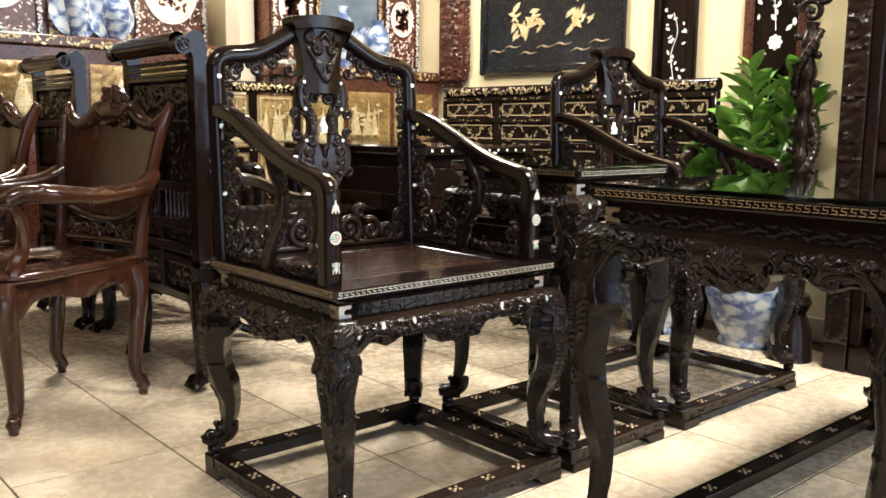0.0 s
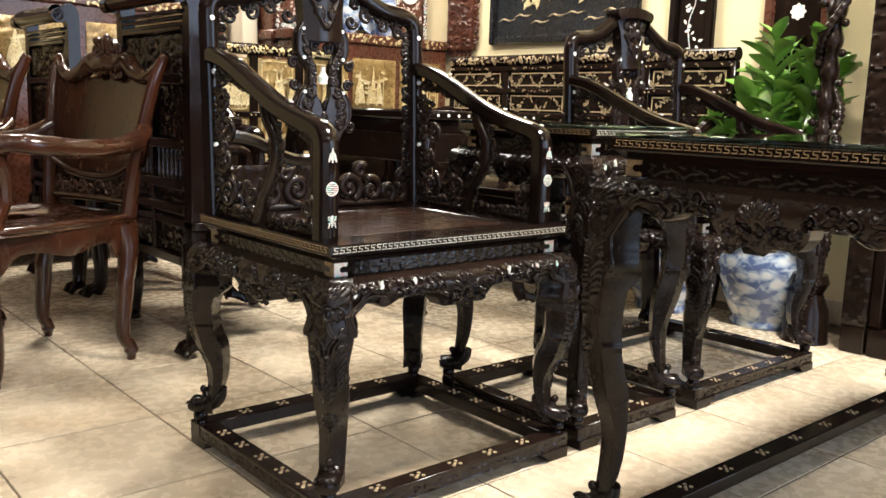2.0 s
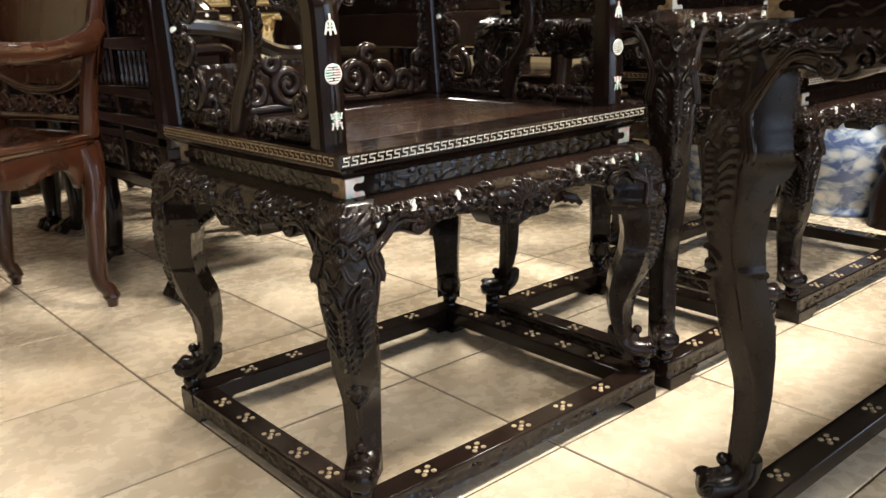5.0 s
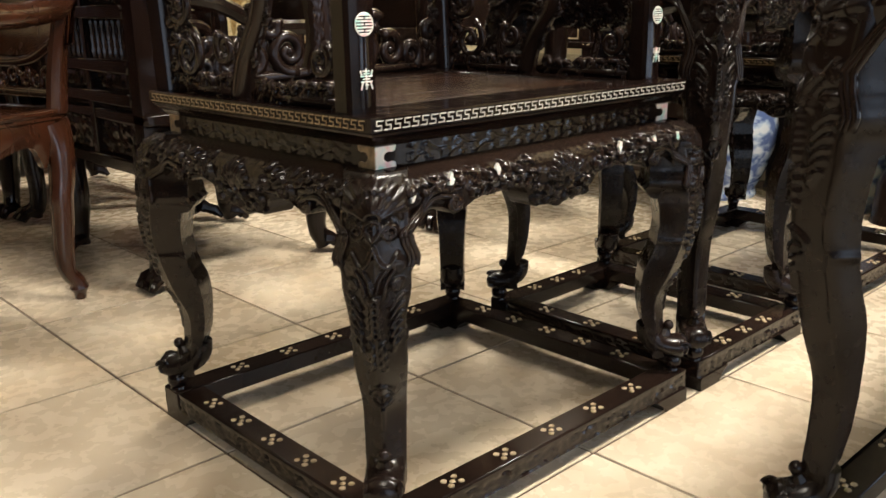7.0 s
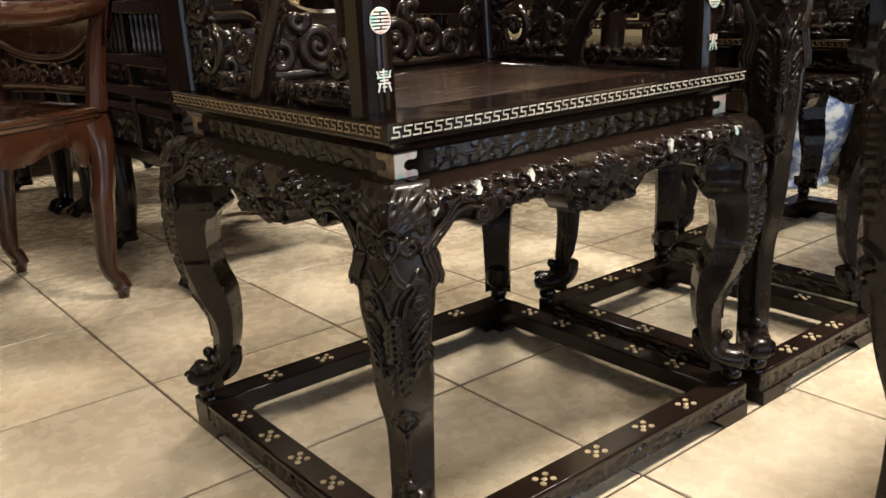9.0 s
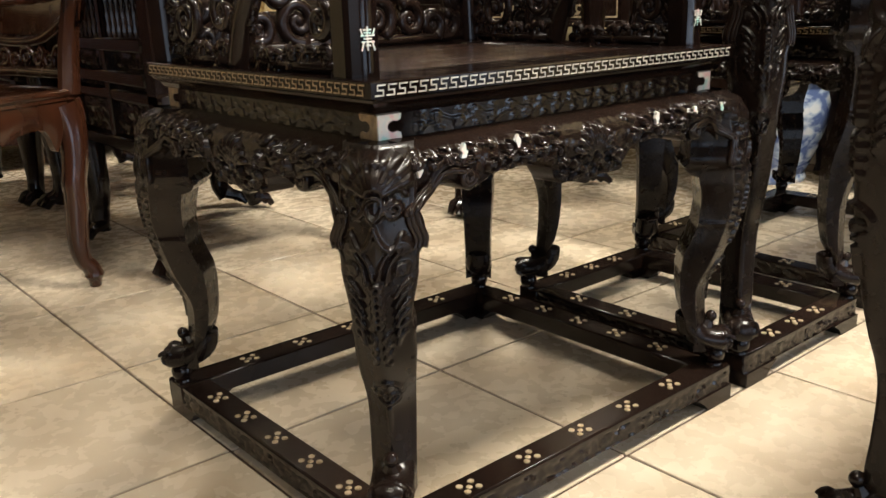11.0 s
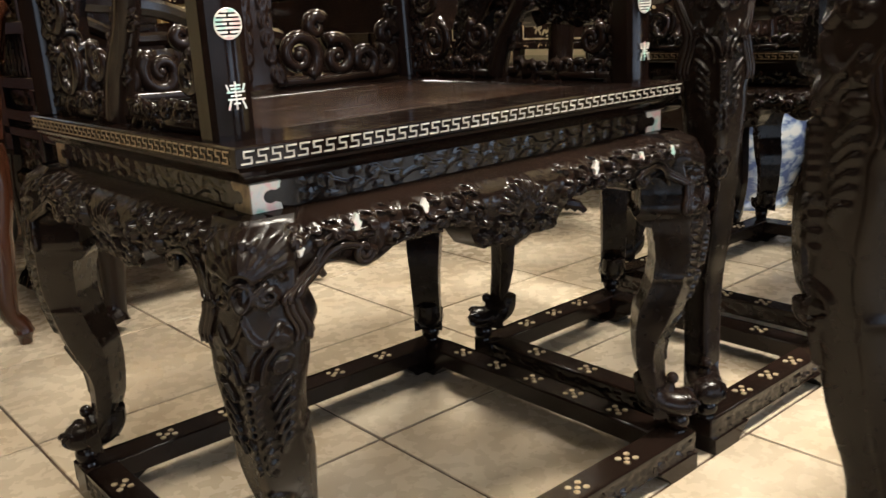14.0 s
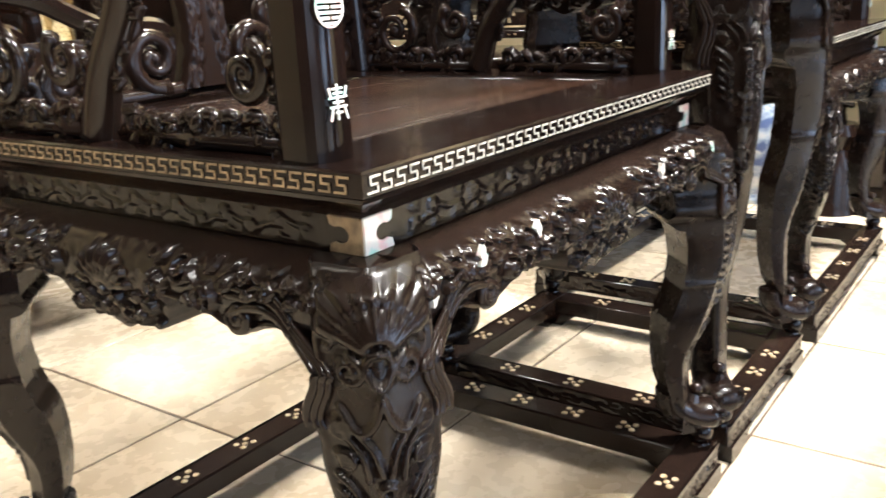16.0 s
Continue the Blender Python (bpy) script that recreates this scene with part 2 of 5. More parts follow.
    def plate(self, poly, thick, place):
        """A flat outline extruded by thick; place turns (u, v, depth) into a point."""
        n = len(poly)
        vs = [place(u, v, 0) for u, v in poly] + [place(u, v, thick) for u, v in poly]
        fs = [tuple(range(n)), tuple(reversed(range(n, 2 * n)))] + [(i, i + n, (i + 1) % n + n, (i + 1) % n) for i in range(n)]
        return self.add(vs, fs)

    def mesh(self, name, mat, sharp=38):
        me = bpy.data.meshes.new(name)
        me.from_pydata(self.v, [], self.f)
        bm = bmesh.new()
        bm.from_mesh(me)
        bmesh.ops.recalc_face_normals(bm, faces=bm.faces)
        bm.to_mesh(me)
        bm.free()
        me.materials.append(mat)
        me.shade_smooth()
        me.set_sharp_from_angle(angle=radians(sharp))
        return me


def part(name, buf, mat, parent, label="", m=None, sharp=38):
    me = buf if isinstance(buf, bpy.types.Mesh) else buf.mesh(name, mat, sharp)
    ob = new(name, me)
    ob.parent = parent
    if m is not None:
        ob.matrix_basis = m
    return tagged(ob, label) if label else ob


def thing(name, m, label, category, group=""):
    ob = new(name)
    ob.empty_display_size = 0.05
    ob.matrix_basis = m
    return tagged(ob, label, category, group)


def spiral(cx, cy, r0, r1, turns, a0, n=None):
    n = n or max(10, int(abs(turns) * 20))
    t = np.linspace(0, 1, n)
    a, r = a0 + turns * 2 * np.pi * t, r0 + (r1 - r0) * t
    return np.stack([cx + r * np.cos(a), cy + r * np.sin(a)], 1)


def bez(points, n=24):
    """A smooth line through the given points."""
    p = np.asarray(points, float)
    p = np.vstack([2 * p[0] - p[1], p, 2 * p[-1] - p[-2]])
    out = []
    k = max(2, n // (len(p) - 3))
    for i in range(1, len(p) - 2):
        t = np.linspace(0, 1, k, endpoint=False)[:, None]
        a, b, c, d = p[i - 1], p[i], p[i + 1], p[i + 2]
        out.append(0.5 * (2 * b + (c - a) * t + (2 * a - 5 * b + 4 * c - d) * t ** 2 + (3 * b - a - 3 * c + d) * t ** 3))
    return np.vstack(out + [p[-2][None]])


def lerp_table(x, xs, ys):
    """A smoothed table of values."""
    p = bez(list(zip(xs, ys)), 12 * len(xs))
    return np.interp(x, p[:, 0], p[:, 1])


def scrollwork(s, z, cell, seed, lean=0.0):
    """Heights 0..1 of carved foliage: a field of neighbouring scrolls and leaves."""
    rng = np.random.default_rng(seed)
    s0, s1, z0, z1 = s.min(), s.max(), z.min(), z.max()
    gx, gz = np.meshgrid(np.arange(s0 - cell, s1 + cell, cell), np.arange(z0 - cell, z1 + cell, cell))
    c = np.stack([gx.ravel(), gz.ravel()], 1) + rng.uniform(-0.38, 0.38, (gx.size, 2)) * cell
    kind, turn, ph = rng.random(len(c)), np.sign(rng.random(len(c)) - 0.5), rng.random(len(c)) * 6.28
    P = np.stack([s.ravel(), z.ravel()], 1)
    d = np.linalg.norm(P[:, None] - c[None], axis=2)
    order = np.argpartition(d, 1, axis=1)[:, :2]
    da = np.take_along_axis(d, order, 1)
    first = np.where(da[:, 0] < da[:, 1], order[:, 0], order[:, 1])
    gap = np.abs(da[:, 0] - da[:, 1]) / cell
    rel = P - c[first]
    r, th = np.hypot(rel[:, 0], rel[:, 1]) / cell, np.arctan2(rel[:, 1], rel[:, 0])
    curl = 0.5 + 0.5 * np.cos(turn[first] * th + r * 13 + ph[first])
    leaf = np.abs(np.cos(3.5 * th + ph[first])) ** 0.7 * np.clip(1.1 - r, 0, 1)
    h = np.where(kind[first] < 0.6, curl * np.clip(1.25 - r, 0, 1), leaf)
    h *= np.clip(gap * 5, 0, 1) ** 0.6
    return h.reshape(s.shape)


def ridges(s, z, curves):
    """Heights 0..1 of rounded carved lines; curves: (points, half width, height)."""
    P = np.stack([s.ravel(), z.ravel()], 1)
    out = np.zeros(len(P))
    for pts, w, a in curves:
        lo, hi = pts.min(0) - 3 * w, pts.max(0) + 3 * w
        near = np.where(((P >= lo) & (P <= hi)).all(1))[0]
        if len(near) == 0:
            continue
        d = np.sqrt(((P[near][:, None] - pts[None]) ** 2).sum(2).min(1))
        out[near] = np.maximum(out[near], a * np.sqrt(np.clip(1 - (d / (1.6 * w)) ** 2, 0, 1)))
    return out.reshape(s.shape)


def dense(pts, step):
    """The same line with points no further apart than step."""
    pts = np.asarray(pts, float)
    d = np.concatenate([[0], np.cumsum(np.linalg.norm(np.diff(pts, axis=0), axis=1))])
    t = np.linspace(0, d[-1], max(3, int(d[-1] / step)))
    return np.stack([np.interp(t, d, pts[:, 0]), np.interp(t, d, pts[:, 1])], 1)


def vine(s0, s1, zc, half, cell, seed, w=0.0022):
    """Curves of a running vine: scrolls to either side, stems between them and fans of small leaves."""
    rng = np.random.default_rng(seed)
    n = max(1, round((s1 - s0) / cell))
    out, last = [], None
    for i in range(n):
        c = np.array([s0 + (i + 0.5) * (s1 - s0) / n + rng.uniform(-0.1, 0.1) * cell, zc + (half * 0.38 if i % 2 else -half * 0.38) + rng.uniform(-0.1, 0.1) * half])
        sg, R = (1 if i % 2 else -1), min(half * 0.55, cell * 0.46) * rng.uniform(0.85, 1.1)
        sp = spiral(c[0], c[1], R, R * 0.18, 1.5 * sg, rng.uniform(-0.5, 0.5) - sg * 1.2, 26)
        out.append((dense(sp, w * 0.7), w, 1.0))
        out.append((np.array([c, c + 1e-4]), w * 1.3, 0.9))
        if last is not None:
            out.append((dense(bez([last, (last + sp[0]) / 2 + np.array([0, sg * half * 0.25]), sp[0]], 14), w * 0.7), w * 0.9, 0.8))
        last = sp[4]
        base = np.array([c[0] + cell * 0.15, zc - (half * 0.45 if i % 2 else -half * 0.45)])
        for q in range(4):
            a = (-1 if i % 2 else 1) * (math.pi / 2) + (q - 1.5) * 0.55 + rng.uniform(-0.1, 0.1)
            ln = half * rng.uniform(0.45, 0.7)
            p = bez([base, base + ln * 0.5 * np.array([math.cos(a), math.sin(a)]), base + ln * np.array([math.cos(a + 0.35), math.sin(a + 0.35)])], 8)
            out.append((dense(p, w * 0.7), w * 0.85, 0.75))
    return out


def fan(cx, cz, r0, r1, n, spread, w):
    """Curves of a shell: ribs that spread upwards, with a rim of small lobes."""
    out = []
    for i in range(n):
        a = (i / (n - 1) - 0.5) * spread
        L = r1 * (1 - 0.12 * abs(a))
        p = np.array([(cx + r * math.sin(a), cz + r * math.cos(a)) for r in np.linspace(r0, L, 14)])
        out.append((p, w * 0.75, 0.8))
        out.append((p[8:], w * 1.15, 1.0))
    return out


def knee_curves():
    """The carved mask of a leg's knee, for one half and its mirror image; z runs down from the knee's top."""
    half = [bez([(0.0, -0.036), (0.006, -0.040), (0.015, -0.038), (0.026, -0.041), (0.031, -0.047)], 14), spiral(0.0195, -0.060, 0.0095, 0.002, 1.5, 1.8, 26), bez([(0.0, -0.046), (0.007, -0.049), (0.0085, -0.058), (0.0045, -0.066), (0.0, -0.069)], 14),
            bez([(0.0, -0.075), (0.005, -0.090), (0.013, -0.099), (0.022, -0.098)], 14), bez([(0.026, -0.086), (0.019, -0.098), (0.008, -0.110), (0.003, -0.126)], 16), bez([(0.029, -0.092), (0.023, -0.104), (0.014, -0.116), (0.011, -0.132)], 14),
            spiral(0.027, -0.100, 0.0075, 0.002, -1.4, 2.4, 20), spiral(0.0255, -0.122, 0.0065, 0.0015, 1.3, 0.6, 18)]
    half += [bez([(0.031 - q * 0.0012, -0.134 - q * 0.0115), (0.025 - q * 0.0010, -0.139 - q * 0.0115), (0.0175, -0.149 - q * 0.011)], 9) for q in range(6)]
    half += [bez([(0.0006, -0.134 - q * 0.008), (0.0050, -0.137 - q * 0.008), (0.0008, -0.142 - q * 0.008)], 7) for q in range(6)]
    half += [bez([(0.009, -0.190 - q * 0.012), (0.004, -0.196 - q * 0.012), (0.008, -0.203 - q * 0.012)], 7) for q in range(3)]
    half += [bez([(0.0, -0.252), (0.006, -0.254), (0.013, -0.260), (0.016, -0.268)], 9), bez([(0.002, -0.278), (0.006, -0.270), (0.012, -0.272)], 8), bez([(0.0, -0.286), (0.007, -0.283), (0.011, -0.279)], 8), bez([(0.001, -0.292), (0.0, -0.318)], 6)]
    out = []
    for c in half:
        for sg in (-1, 1):
            out.append((dense(c * np.array([sg, 1]), 0.0012), 0.0017, 1.0))
    return out + [(c, w * 1.15, a * 1.7) for c, w, a in fan(0.0, -0.048, 0.012, 0.050, 9, 2.3, 0.0036)]


def leg_shape(f):
    """A leg's ridge, its back edge (both outwards from the corner) and its width; f runs from the foot to the knee's top."""
    ridge = lerp_table(f, [0, 0.09, 0.16, 0.24, 0.29, 0.345, 0.40, 0.465, 0.545, 0.61, 0.685, 0.79, 0.90, 0.95, 1.0], [-0.016, -0.013, -0.016, -0.017, -0.012, 0.0, 0.010, 0.019, 0.028, 0.0325, 0.034, 0.032, 0.024, 0.014, -0.004])
    back = np.interp(f, [0, 0.05, 0.09, 0.125, 0.185, 0.25, 0.33, 0.385, 0.40, 0.42, 0.45, 0.50, 0.58, 0.64, 0.695, 0.70, 0.715, 0.735, 0.745, 0.755, 0.83, 1.0],
                     [-0.030, -0.040, -0.053, -0.065, -0.073, -0.0765, -0.077, -0.0745, -0.073, -0.070, -0.064, -0.057, -0.053, -0.055, -0.060, -0.070, -0.077, -0.081, -0.077, -0.075, -0.073, -0.080])
    width = lerp_table(f, [0, 0.07, 0.2, 0.3, 0.36, 0.44, 0.50, 0.518, 0.535, 0.59, 0.67, 0.72, 0.745, 0.765, 0.79, 0.82, 0.9, 1.0],
                       [0.050, 0.051, 0.053, 0.056, 0.060, 0.065, 0.0645, 0.070, 0.0645, 0.067, 0.079, 0.081, 0.091, 0.093, 0.086, 0.079, 0.079, 0.074])
    return ridge, back, width


KNEE = knee_curves()

# ---------------------------------------------------------------- room
X0, X1, Y0, Y1, HIGH = -4.2, 2.55, -5.0, 3.9, 3.0
EAST0, EAST1 = -4.6, -2.4  # the open side door
for name, boxes in (("wall_east", [(X1, X1 + 0.15, EAST1, Y1 + 0.15, 0, HIGH), (X1, X1 + 0.15, Y0 - 0.15, EAST0, 0, HIGH), (X1, X1 + 0.15, EAST0, EAST1, 2.5, HIGH)]),
                    ("wall_north", [(X0 - 0.15, X1, Y1, Y1 + 0.15, 0, HIGH)]), ("wall_west", [(X0 - 0.15, X0, Y0 - 0.15, Y1, 0, HIGH)])):
    # West and south walls are out of view, dark to keep reflections low.
    dark = name == "wall_west"
    wall = Buf()
    for b in boxes:
        wall.box(*b)
    tagged(new(name, wall.mesh(name, DARKWALL if dark else CREAM)), "unseen shop wall, coloured dark to cut bounced light and reflections" if dark else "plain cream painted shop wall", "wall", kind="structure")
south = Buf().box(X0, -3.6, Y0 - 0.15, Y0, 0, HIGH).box(1.4, X1, Y0 - 0.15, Y0, 0, HIGH).box(-3.6, 1.4, Y0 - 0.15, Y0, 2.5, HIGH)
tagged(new("wall_south", south.mesh("wall_south", DARKWALL)), "unseen shop wall with a wide open shopfront, coloured dark to cut reflections", "wall", kind="structure")
tagged(new("ceiling", Buf().box(X0 - 0.15, X1 + 0.15, Y0 - 0.15, Y1 + 0.15, HIGH, HIGH + 0.15).mesh("ceiling", CEILING)), "plain unseen ceiling, coloured dim beige to reduce bounced light", "ceiling", kind="structure")
tagged(new("backdrop", Buf().box(-8, 6, -9.1, -9.0, -0.5, 6).box(6, 6.1, -9, 2, -0.5, 6).mesh("backdrop", DAYSKY)), "pale street daylight outside the shopfront", "backdrop", kind="structure")
tagged(new("pavement", Buf().box(-8, 6, -9, Y0 - 0.15, -0.2, -0.02).box(X1 + 0.15, 6, Y0 - 0.15, 2, -0.2, -0.02).mesh("pavement", GROUT)), "grey pavement outside the shopfront", "pavement", kind="structure")
floor = new("floor", Buf().box(X0 - 0.15, X1 + 0.15, Y0 - 0.15, Y1 + 0.15, -0.1, -0.0025).mesh("floor", GROUT))
tagged(floor, "beige mottled ceramic floor tiles with dark joints", "floor", kind="structure")
skirt = new("baseboard", Buf().box(X1 - 0.014, X1 - 0.001, EAST1, Y1, 0, 0.10, 0.004).mesh("baseboard", TILE))
tagged(skirt, "low beige tiled baseboard along the wall", "baseboard", kind="structure")

tagged(new("column_1", Buf().box(1.37, 1.475, 2.95, 3.10, 0, HIGH, 0.012).mesh("column_1", CURTAIN)), "narrow pale painted column between the cabinets", "column", kind="structure")
for (lx, ly) in LAMPS:
    lamp = thing("ceiling_light", pose(lx, ly, 2.935), "square white ceiling panel light, switched on", "ceiling light", "ceiling lights")
    part("frame", Buf().box(-0.32, 0.32, -0.32, 0.32, 0.03, 0.064, 0.005), CEILING, lamp)
    part("diffuser", Buf().box(-0.29, 0.29, -0.29, 0.29, 0.012, 0.028, 0.003), GLOW, lamp)

# ---------------------------------------------------------------- blackwood set: shared pieces
SIDES = (  # origin corner, way along, way out: front, left, back, right
    (lambda W, D: ((0, 0), (1, 0), (0, -1), W)), (lambda W, D: ((0, D), (0, -1), (-1, 0), D)),
    (lambda W, D: ((W, D), (-1, 0), (0, 1), W)), (lambda W, D: ((W, 0), (0, 1), (1, 0), D)))


def flower_mesh():
    b = Buf()
    for k in range(5):
        r = 0.0 if k == 4 else 0.0105
        c = (r * math.cos(k * math.pi / 2 + 0.78) * 1.25, r * math.sin(k * math.pi / 2 + 0.78), 0)
        b.lathe([(0.0, 0.0006), (0.0030 if k == 4 else 0.0043, 0.0005), (0.0044, -0.001)], c, 10)
    return b.mesh("inlay_flower", BRASSY)


FLOWER = flower_mesh()


def fret(length, place, height=0.0100):
    """A running key pattern of flat inlaid strips."""
    b = Buf()
    pitch, w = 0.0136, 0.0015
    n = int(length / pitch)
    gap = (length - n * pitch) / 2
    for i in range(n):
        u0 = gap + i * pitch
        key = [(0.0, 0.0), (0.78, 0.0), (0.78, 0.5), (0.22, 0.5), (0.22, 1.0), (1.0, 1.0)]
        for (a0, c0), (a1, c1) in zip(key, key[1:]):
            ua, ub = u0 + min(a0, a1) * pitch * 0.88 - w / 2, u0 + max(a0, a1) * pitch * 0.88 + w / 2
            va, vb = min(c0, c1) * height - w / 2, max(c0, c1) * height + w / 2
            b.plate([(ua, va), (ub, va), (ub, vb), (ua, vb)], 0.0007, place)
    return b


def bracket_poly(w=0.030, h=0.036):
    """A corner plate with a keyhole notch."""
    p = [(0, -h / 2), (w, -h / 2), (w * 0.96, -h * 0.27)]
    p += [(w * 0.66 + w * 0.27 * math.cos(a), h * 0.24 * math.sin(a)) for a in np.linspace(-1.0, -5.28, 12)]
    p += [(w * 0.96, h * 0.27), (w, h / 2), (0, h / 2)]
    return p


def stand(root, W, D, zt, ix=0.01, iy=0.025, k=1.0, seed=1, top_mat=None, inlays=(0, 1), flowers=5, waist=0.026, splay=1.0, spare=0.0):
    """The lower part of each piece of the set: base frame, cabriole legs, carved aprons, waist and top board."""
    zb = 0.056
    # base frame with block feet
    for s, side in enumerate(SIDES):
        (ox, oy), (ax, ay), (nx, ny), L = side(W + 2 * spare, D)
        ox -= spare
        g = 0.048 if s in (1, 3) else 0.0
        u = np.linspace(g, L - g, int((L - 2 * g) / 0.006) + 2)
        v = np.array([0.0, 0.15, 0.3, 0.42, 0.54, 0.66, 0.78, 0.9, 1.0])
        U, V = np.meshgrid(u, v, indexing="ij")
        band = (V > 0.25) & (V < 0.95)
        h = np.where(band, scrollwork(U, V * 0.022, 0.012, seed + s) * 0.0042, 0.0030)
        h *= np.clip(np.minimum(U - g, L - g - U) / 0.006, 0, 1)
        z = zb - V * 0.031
        P = np.stack([ox + ax * U + nx * (h - 0.003), oy + ay * U + ny * (h - 0.003), z], -1)
        b = Buf().grid(P)
        c0, c1 = (ox + ax * g, oy + ay * g), (ox + ax * (L - g), oy + ay * (L - g))
        inn = [(c0[0] - nx * 0.048, c0[1] - ny * 0.048), (c1[0] - nx * 0.048, c1[1] - ny * 0.048)]
        xs = [c0[0] - nx * 0.003, c1[0] - nx * 0.003, inn[0][0], inn[1][0]]
        ys = [c0[1] - ny * 0.003, c1[1] - ny * 0.003, inn[0][1], inn[1][1]]
        b.box(min(xs), max(xs), min(ys), max(ys), zb - 0.031, zb, 0.0025)
        rail = part("base_rail", b, CARVED, root)
        n = flowers if L < 1 else int(flowers * L * 1.3)
        for i in range(n):
            f = (i + 0.5) / n * (L - 0.16) + 0.08
            part("inlay_flower", FLOWER, None, rail, m=pose(ox + ax * f - nx * 0.024, oy + ay * f - ny * 0.024, zb + 0.0008, 0, 0, 90 if s in (1, 3) else 0))
    for cx in (0, 1):
        for cy in (0, 1):
            x, y = cx * W - (2 * cx - 1) * (0.003 - spare), cy * D - (2 * cy - 1) * -0.003
            dx, dy = 1 - 2 * cx, 1 - 2 * cy
            b = Buf().plate([(0, 0), (0.062, 0), (0.070, 0.010), (0.092, 0.0245), (0, 0.0245)], 0.040, lambda u, v, o: (x + dx * u, y + dy * o, v))
            b.plate([(0.0405, 0), (0.062, 0), (0.070, 0.010), (0.092, 0.0245), (0.0405, 0.0245)], 0.040, lambda u, v, o: (x + dx * o, y + dy * u, v))
            part("base_foot", b, EBONY, root)
    # top board
    x0, x1, y0, y1 = ix, W - ix, iy, D - iy
    prof = [(0.0, zt - 0.0015), (0.0, zt - 0.017), (0.004, zt - 0.019), (0.005, zt - 0.022), (0.012, zt - 0.027), (0.016, zt - 0.034), (0.019, zt - 0.036)]
    rings = [(0.09, zt - 0.002), (0.088, zt - 0.0005), (0.002, zt)] + prof + [(0.05, zt - 0.036)]
    P = np.array([[(x0 + o, y0 + o, z), (x1 - o, y0 + o, z), (x1 - o, y1 - o, z), (x0 + o, y1 - o, z)] for o, z in rings])
    board = part("top_frame", Buf().grid(P, wrap_v=True), EBONY, root, sharp=25)
    bx = Buf().box(x0 + 0.0905, x1 - 0.0905, y0 + 0.0905, y1 - 0.0905, zt - 0.02, zt - 0.0022, 0.001)
    part("top_panel", bx, top_mat or SEATWOOD, root)
    wz0, wz1 = zt - 0.036 - waist * k, zt - 0.036
    core = Buf().box(x0 + 0.024, x1 - 0.024, y0 + 0.024, y1 - 0.024, wz0 - 0.012, wz1, 0.001)
    part("waist_core", core, EBONY, root)
    za = wz0
    for s, side in enumerate(SIDES):
        (ox, oy), (ax, ay), (nx, ny), L = side(x1 - x0, y1 - y0)
        ox, oy = ox + x0, oy + y0

        def at(u, v, o=0.0):
            return (ox + ax * u + nx * o, oy + ay * u + ny * o, v)
        # waist frieze in low relief
        u, v = np.linspace(0.021, L - 0.021, int(L / 0.003)), np.linspace(0, 1, 18)
        U, V = np.meshgrid(u, v, indexing="ij")
        h = ridges(U, -V * waist * k, vine(0.06, L - 0.06, -waist * k / 2, waist * k * 0.48, 0.027, seed + 20 + s, 0.0011)) * 0.0010
        h *= np.clip(np.minimum(V, 1 - V) * 6, 0, 1) * np.clip(np.minimum(U - 0.055, L - 0.055 - U) / 0.02, 0, 1)
        P = np.stack([ox + ax * U + nx * (h - 0.021), oy + ay * U + ny * (h - 0.021), wz1 - V * (wz1 - wz0)], -1)
        # Darker wood than the aprons puts the top board's shade into the frieze.
        part("waist_frieze", Buf().grid(P), EBONY, root)
        # Side inlays get a dimmer pearl colour in place of their weaker reflection.
        if s in inlays:
            part("key_inlay", fret(L - 0.008, lambda a, c, o: at(a + 0.004, zt - 0.0140 + c, o + 0.0003)), SILVERY if s == 0 else SHADEPEARL, board)
        for e in (0, 1):
            poly = bracket_poly(0.030 * k, min(0.0255 * k, (wz1 - wz0) * 0.97))
            zc = (wz0 + wz1) / 2
            part("corner_inlay", Buf().plate(poly if e == 0 else [(-a, c) for a, c in poly], 0.0012,
                 lambda a, c, o, e=e: at((L - 0.0205 if e else 0.0205) + a, zc + c, -0.0205 + o)), PEARL if s in (0, 2) else SHADEPEARL, root)
        # carved apron with scalloped lower edge
        n, m = int(L / (0.0017 if L < 0.8 else 0.0026)), 46
        u, v = np.linspace(0, 1, n), np.linspace(0, 1, m)
        U, V = np.meshgrid(u, v, indexing="ij")
        S = U * L
        e = np.minimum(S, L - S)
        depth = lerp_table(np.minimum(e / k, 0.2), [0, 0.034, 0.040, 0.048, 0.058, 0.070, 0.085, 0.105, 0.122, 0.136, 0.148, 0.2],
                           [0.100, 0.097, 0.080, 0.062, 0.053, 0.049, 0.051, 0.059, 0.060, 0.054, 0.047, 0.045])
        c = np.abs(S - L / 2)
        wide = max(0.074 * k, L * 0.10)
        depth = np.where(e / k > 0.2, 0.045 + 0.0025 * np.cos(c / 0.012), depth)
        pend = 0.038 * np.clip((wide - c) / (wide * 0.22), 0, 1) ** 0.55 * (1 - 0.22 * (c / wide) ** 2) + 0.002 * np.cos(c / wide * 11) * (c < wide)
        depth = (depth + np.where(c < wide, pend, 0)) * k
        d = V * depth
        out = lerp_table(np.clip(d / k, 0, 0.14), [0, 0.005, 0.014, 0.026, 0.042, 0.06, 0.085, 0.14], [-0.019, -0.002, 0.011, 0.017, 0.016, 0.010, 0.003, -0.006])
        curves = []
        for lo, hi in ((0.128 * k, L / 2 - wide * 0.75), (L / 2 + wide * 0.75, L - 0.128 * k)):
            curves += vine(lo, hi, -0.027 * k, 0.022 * k, 0.027 * k, seed + 40 + s, 0.0016 * k)
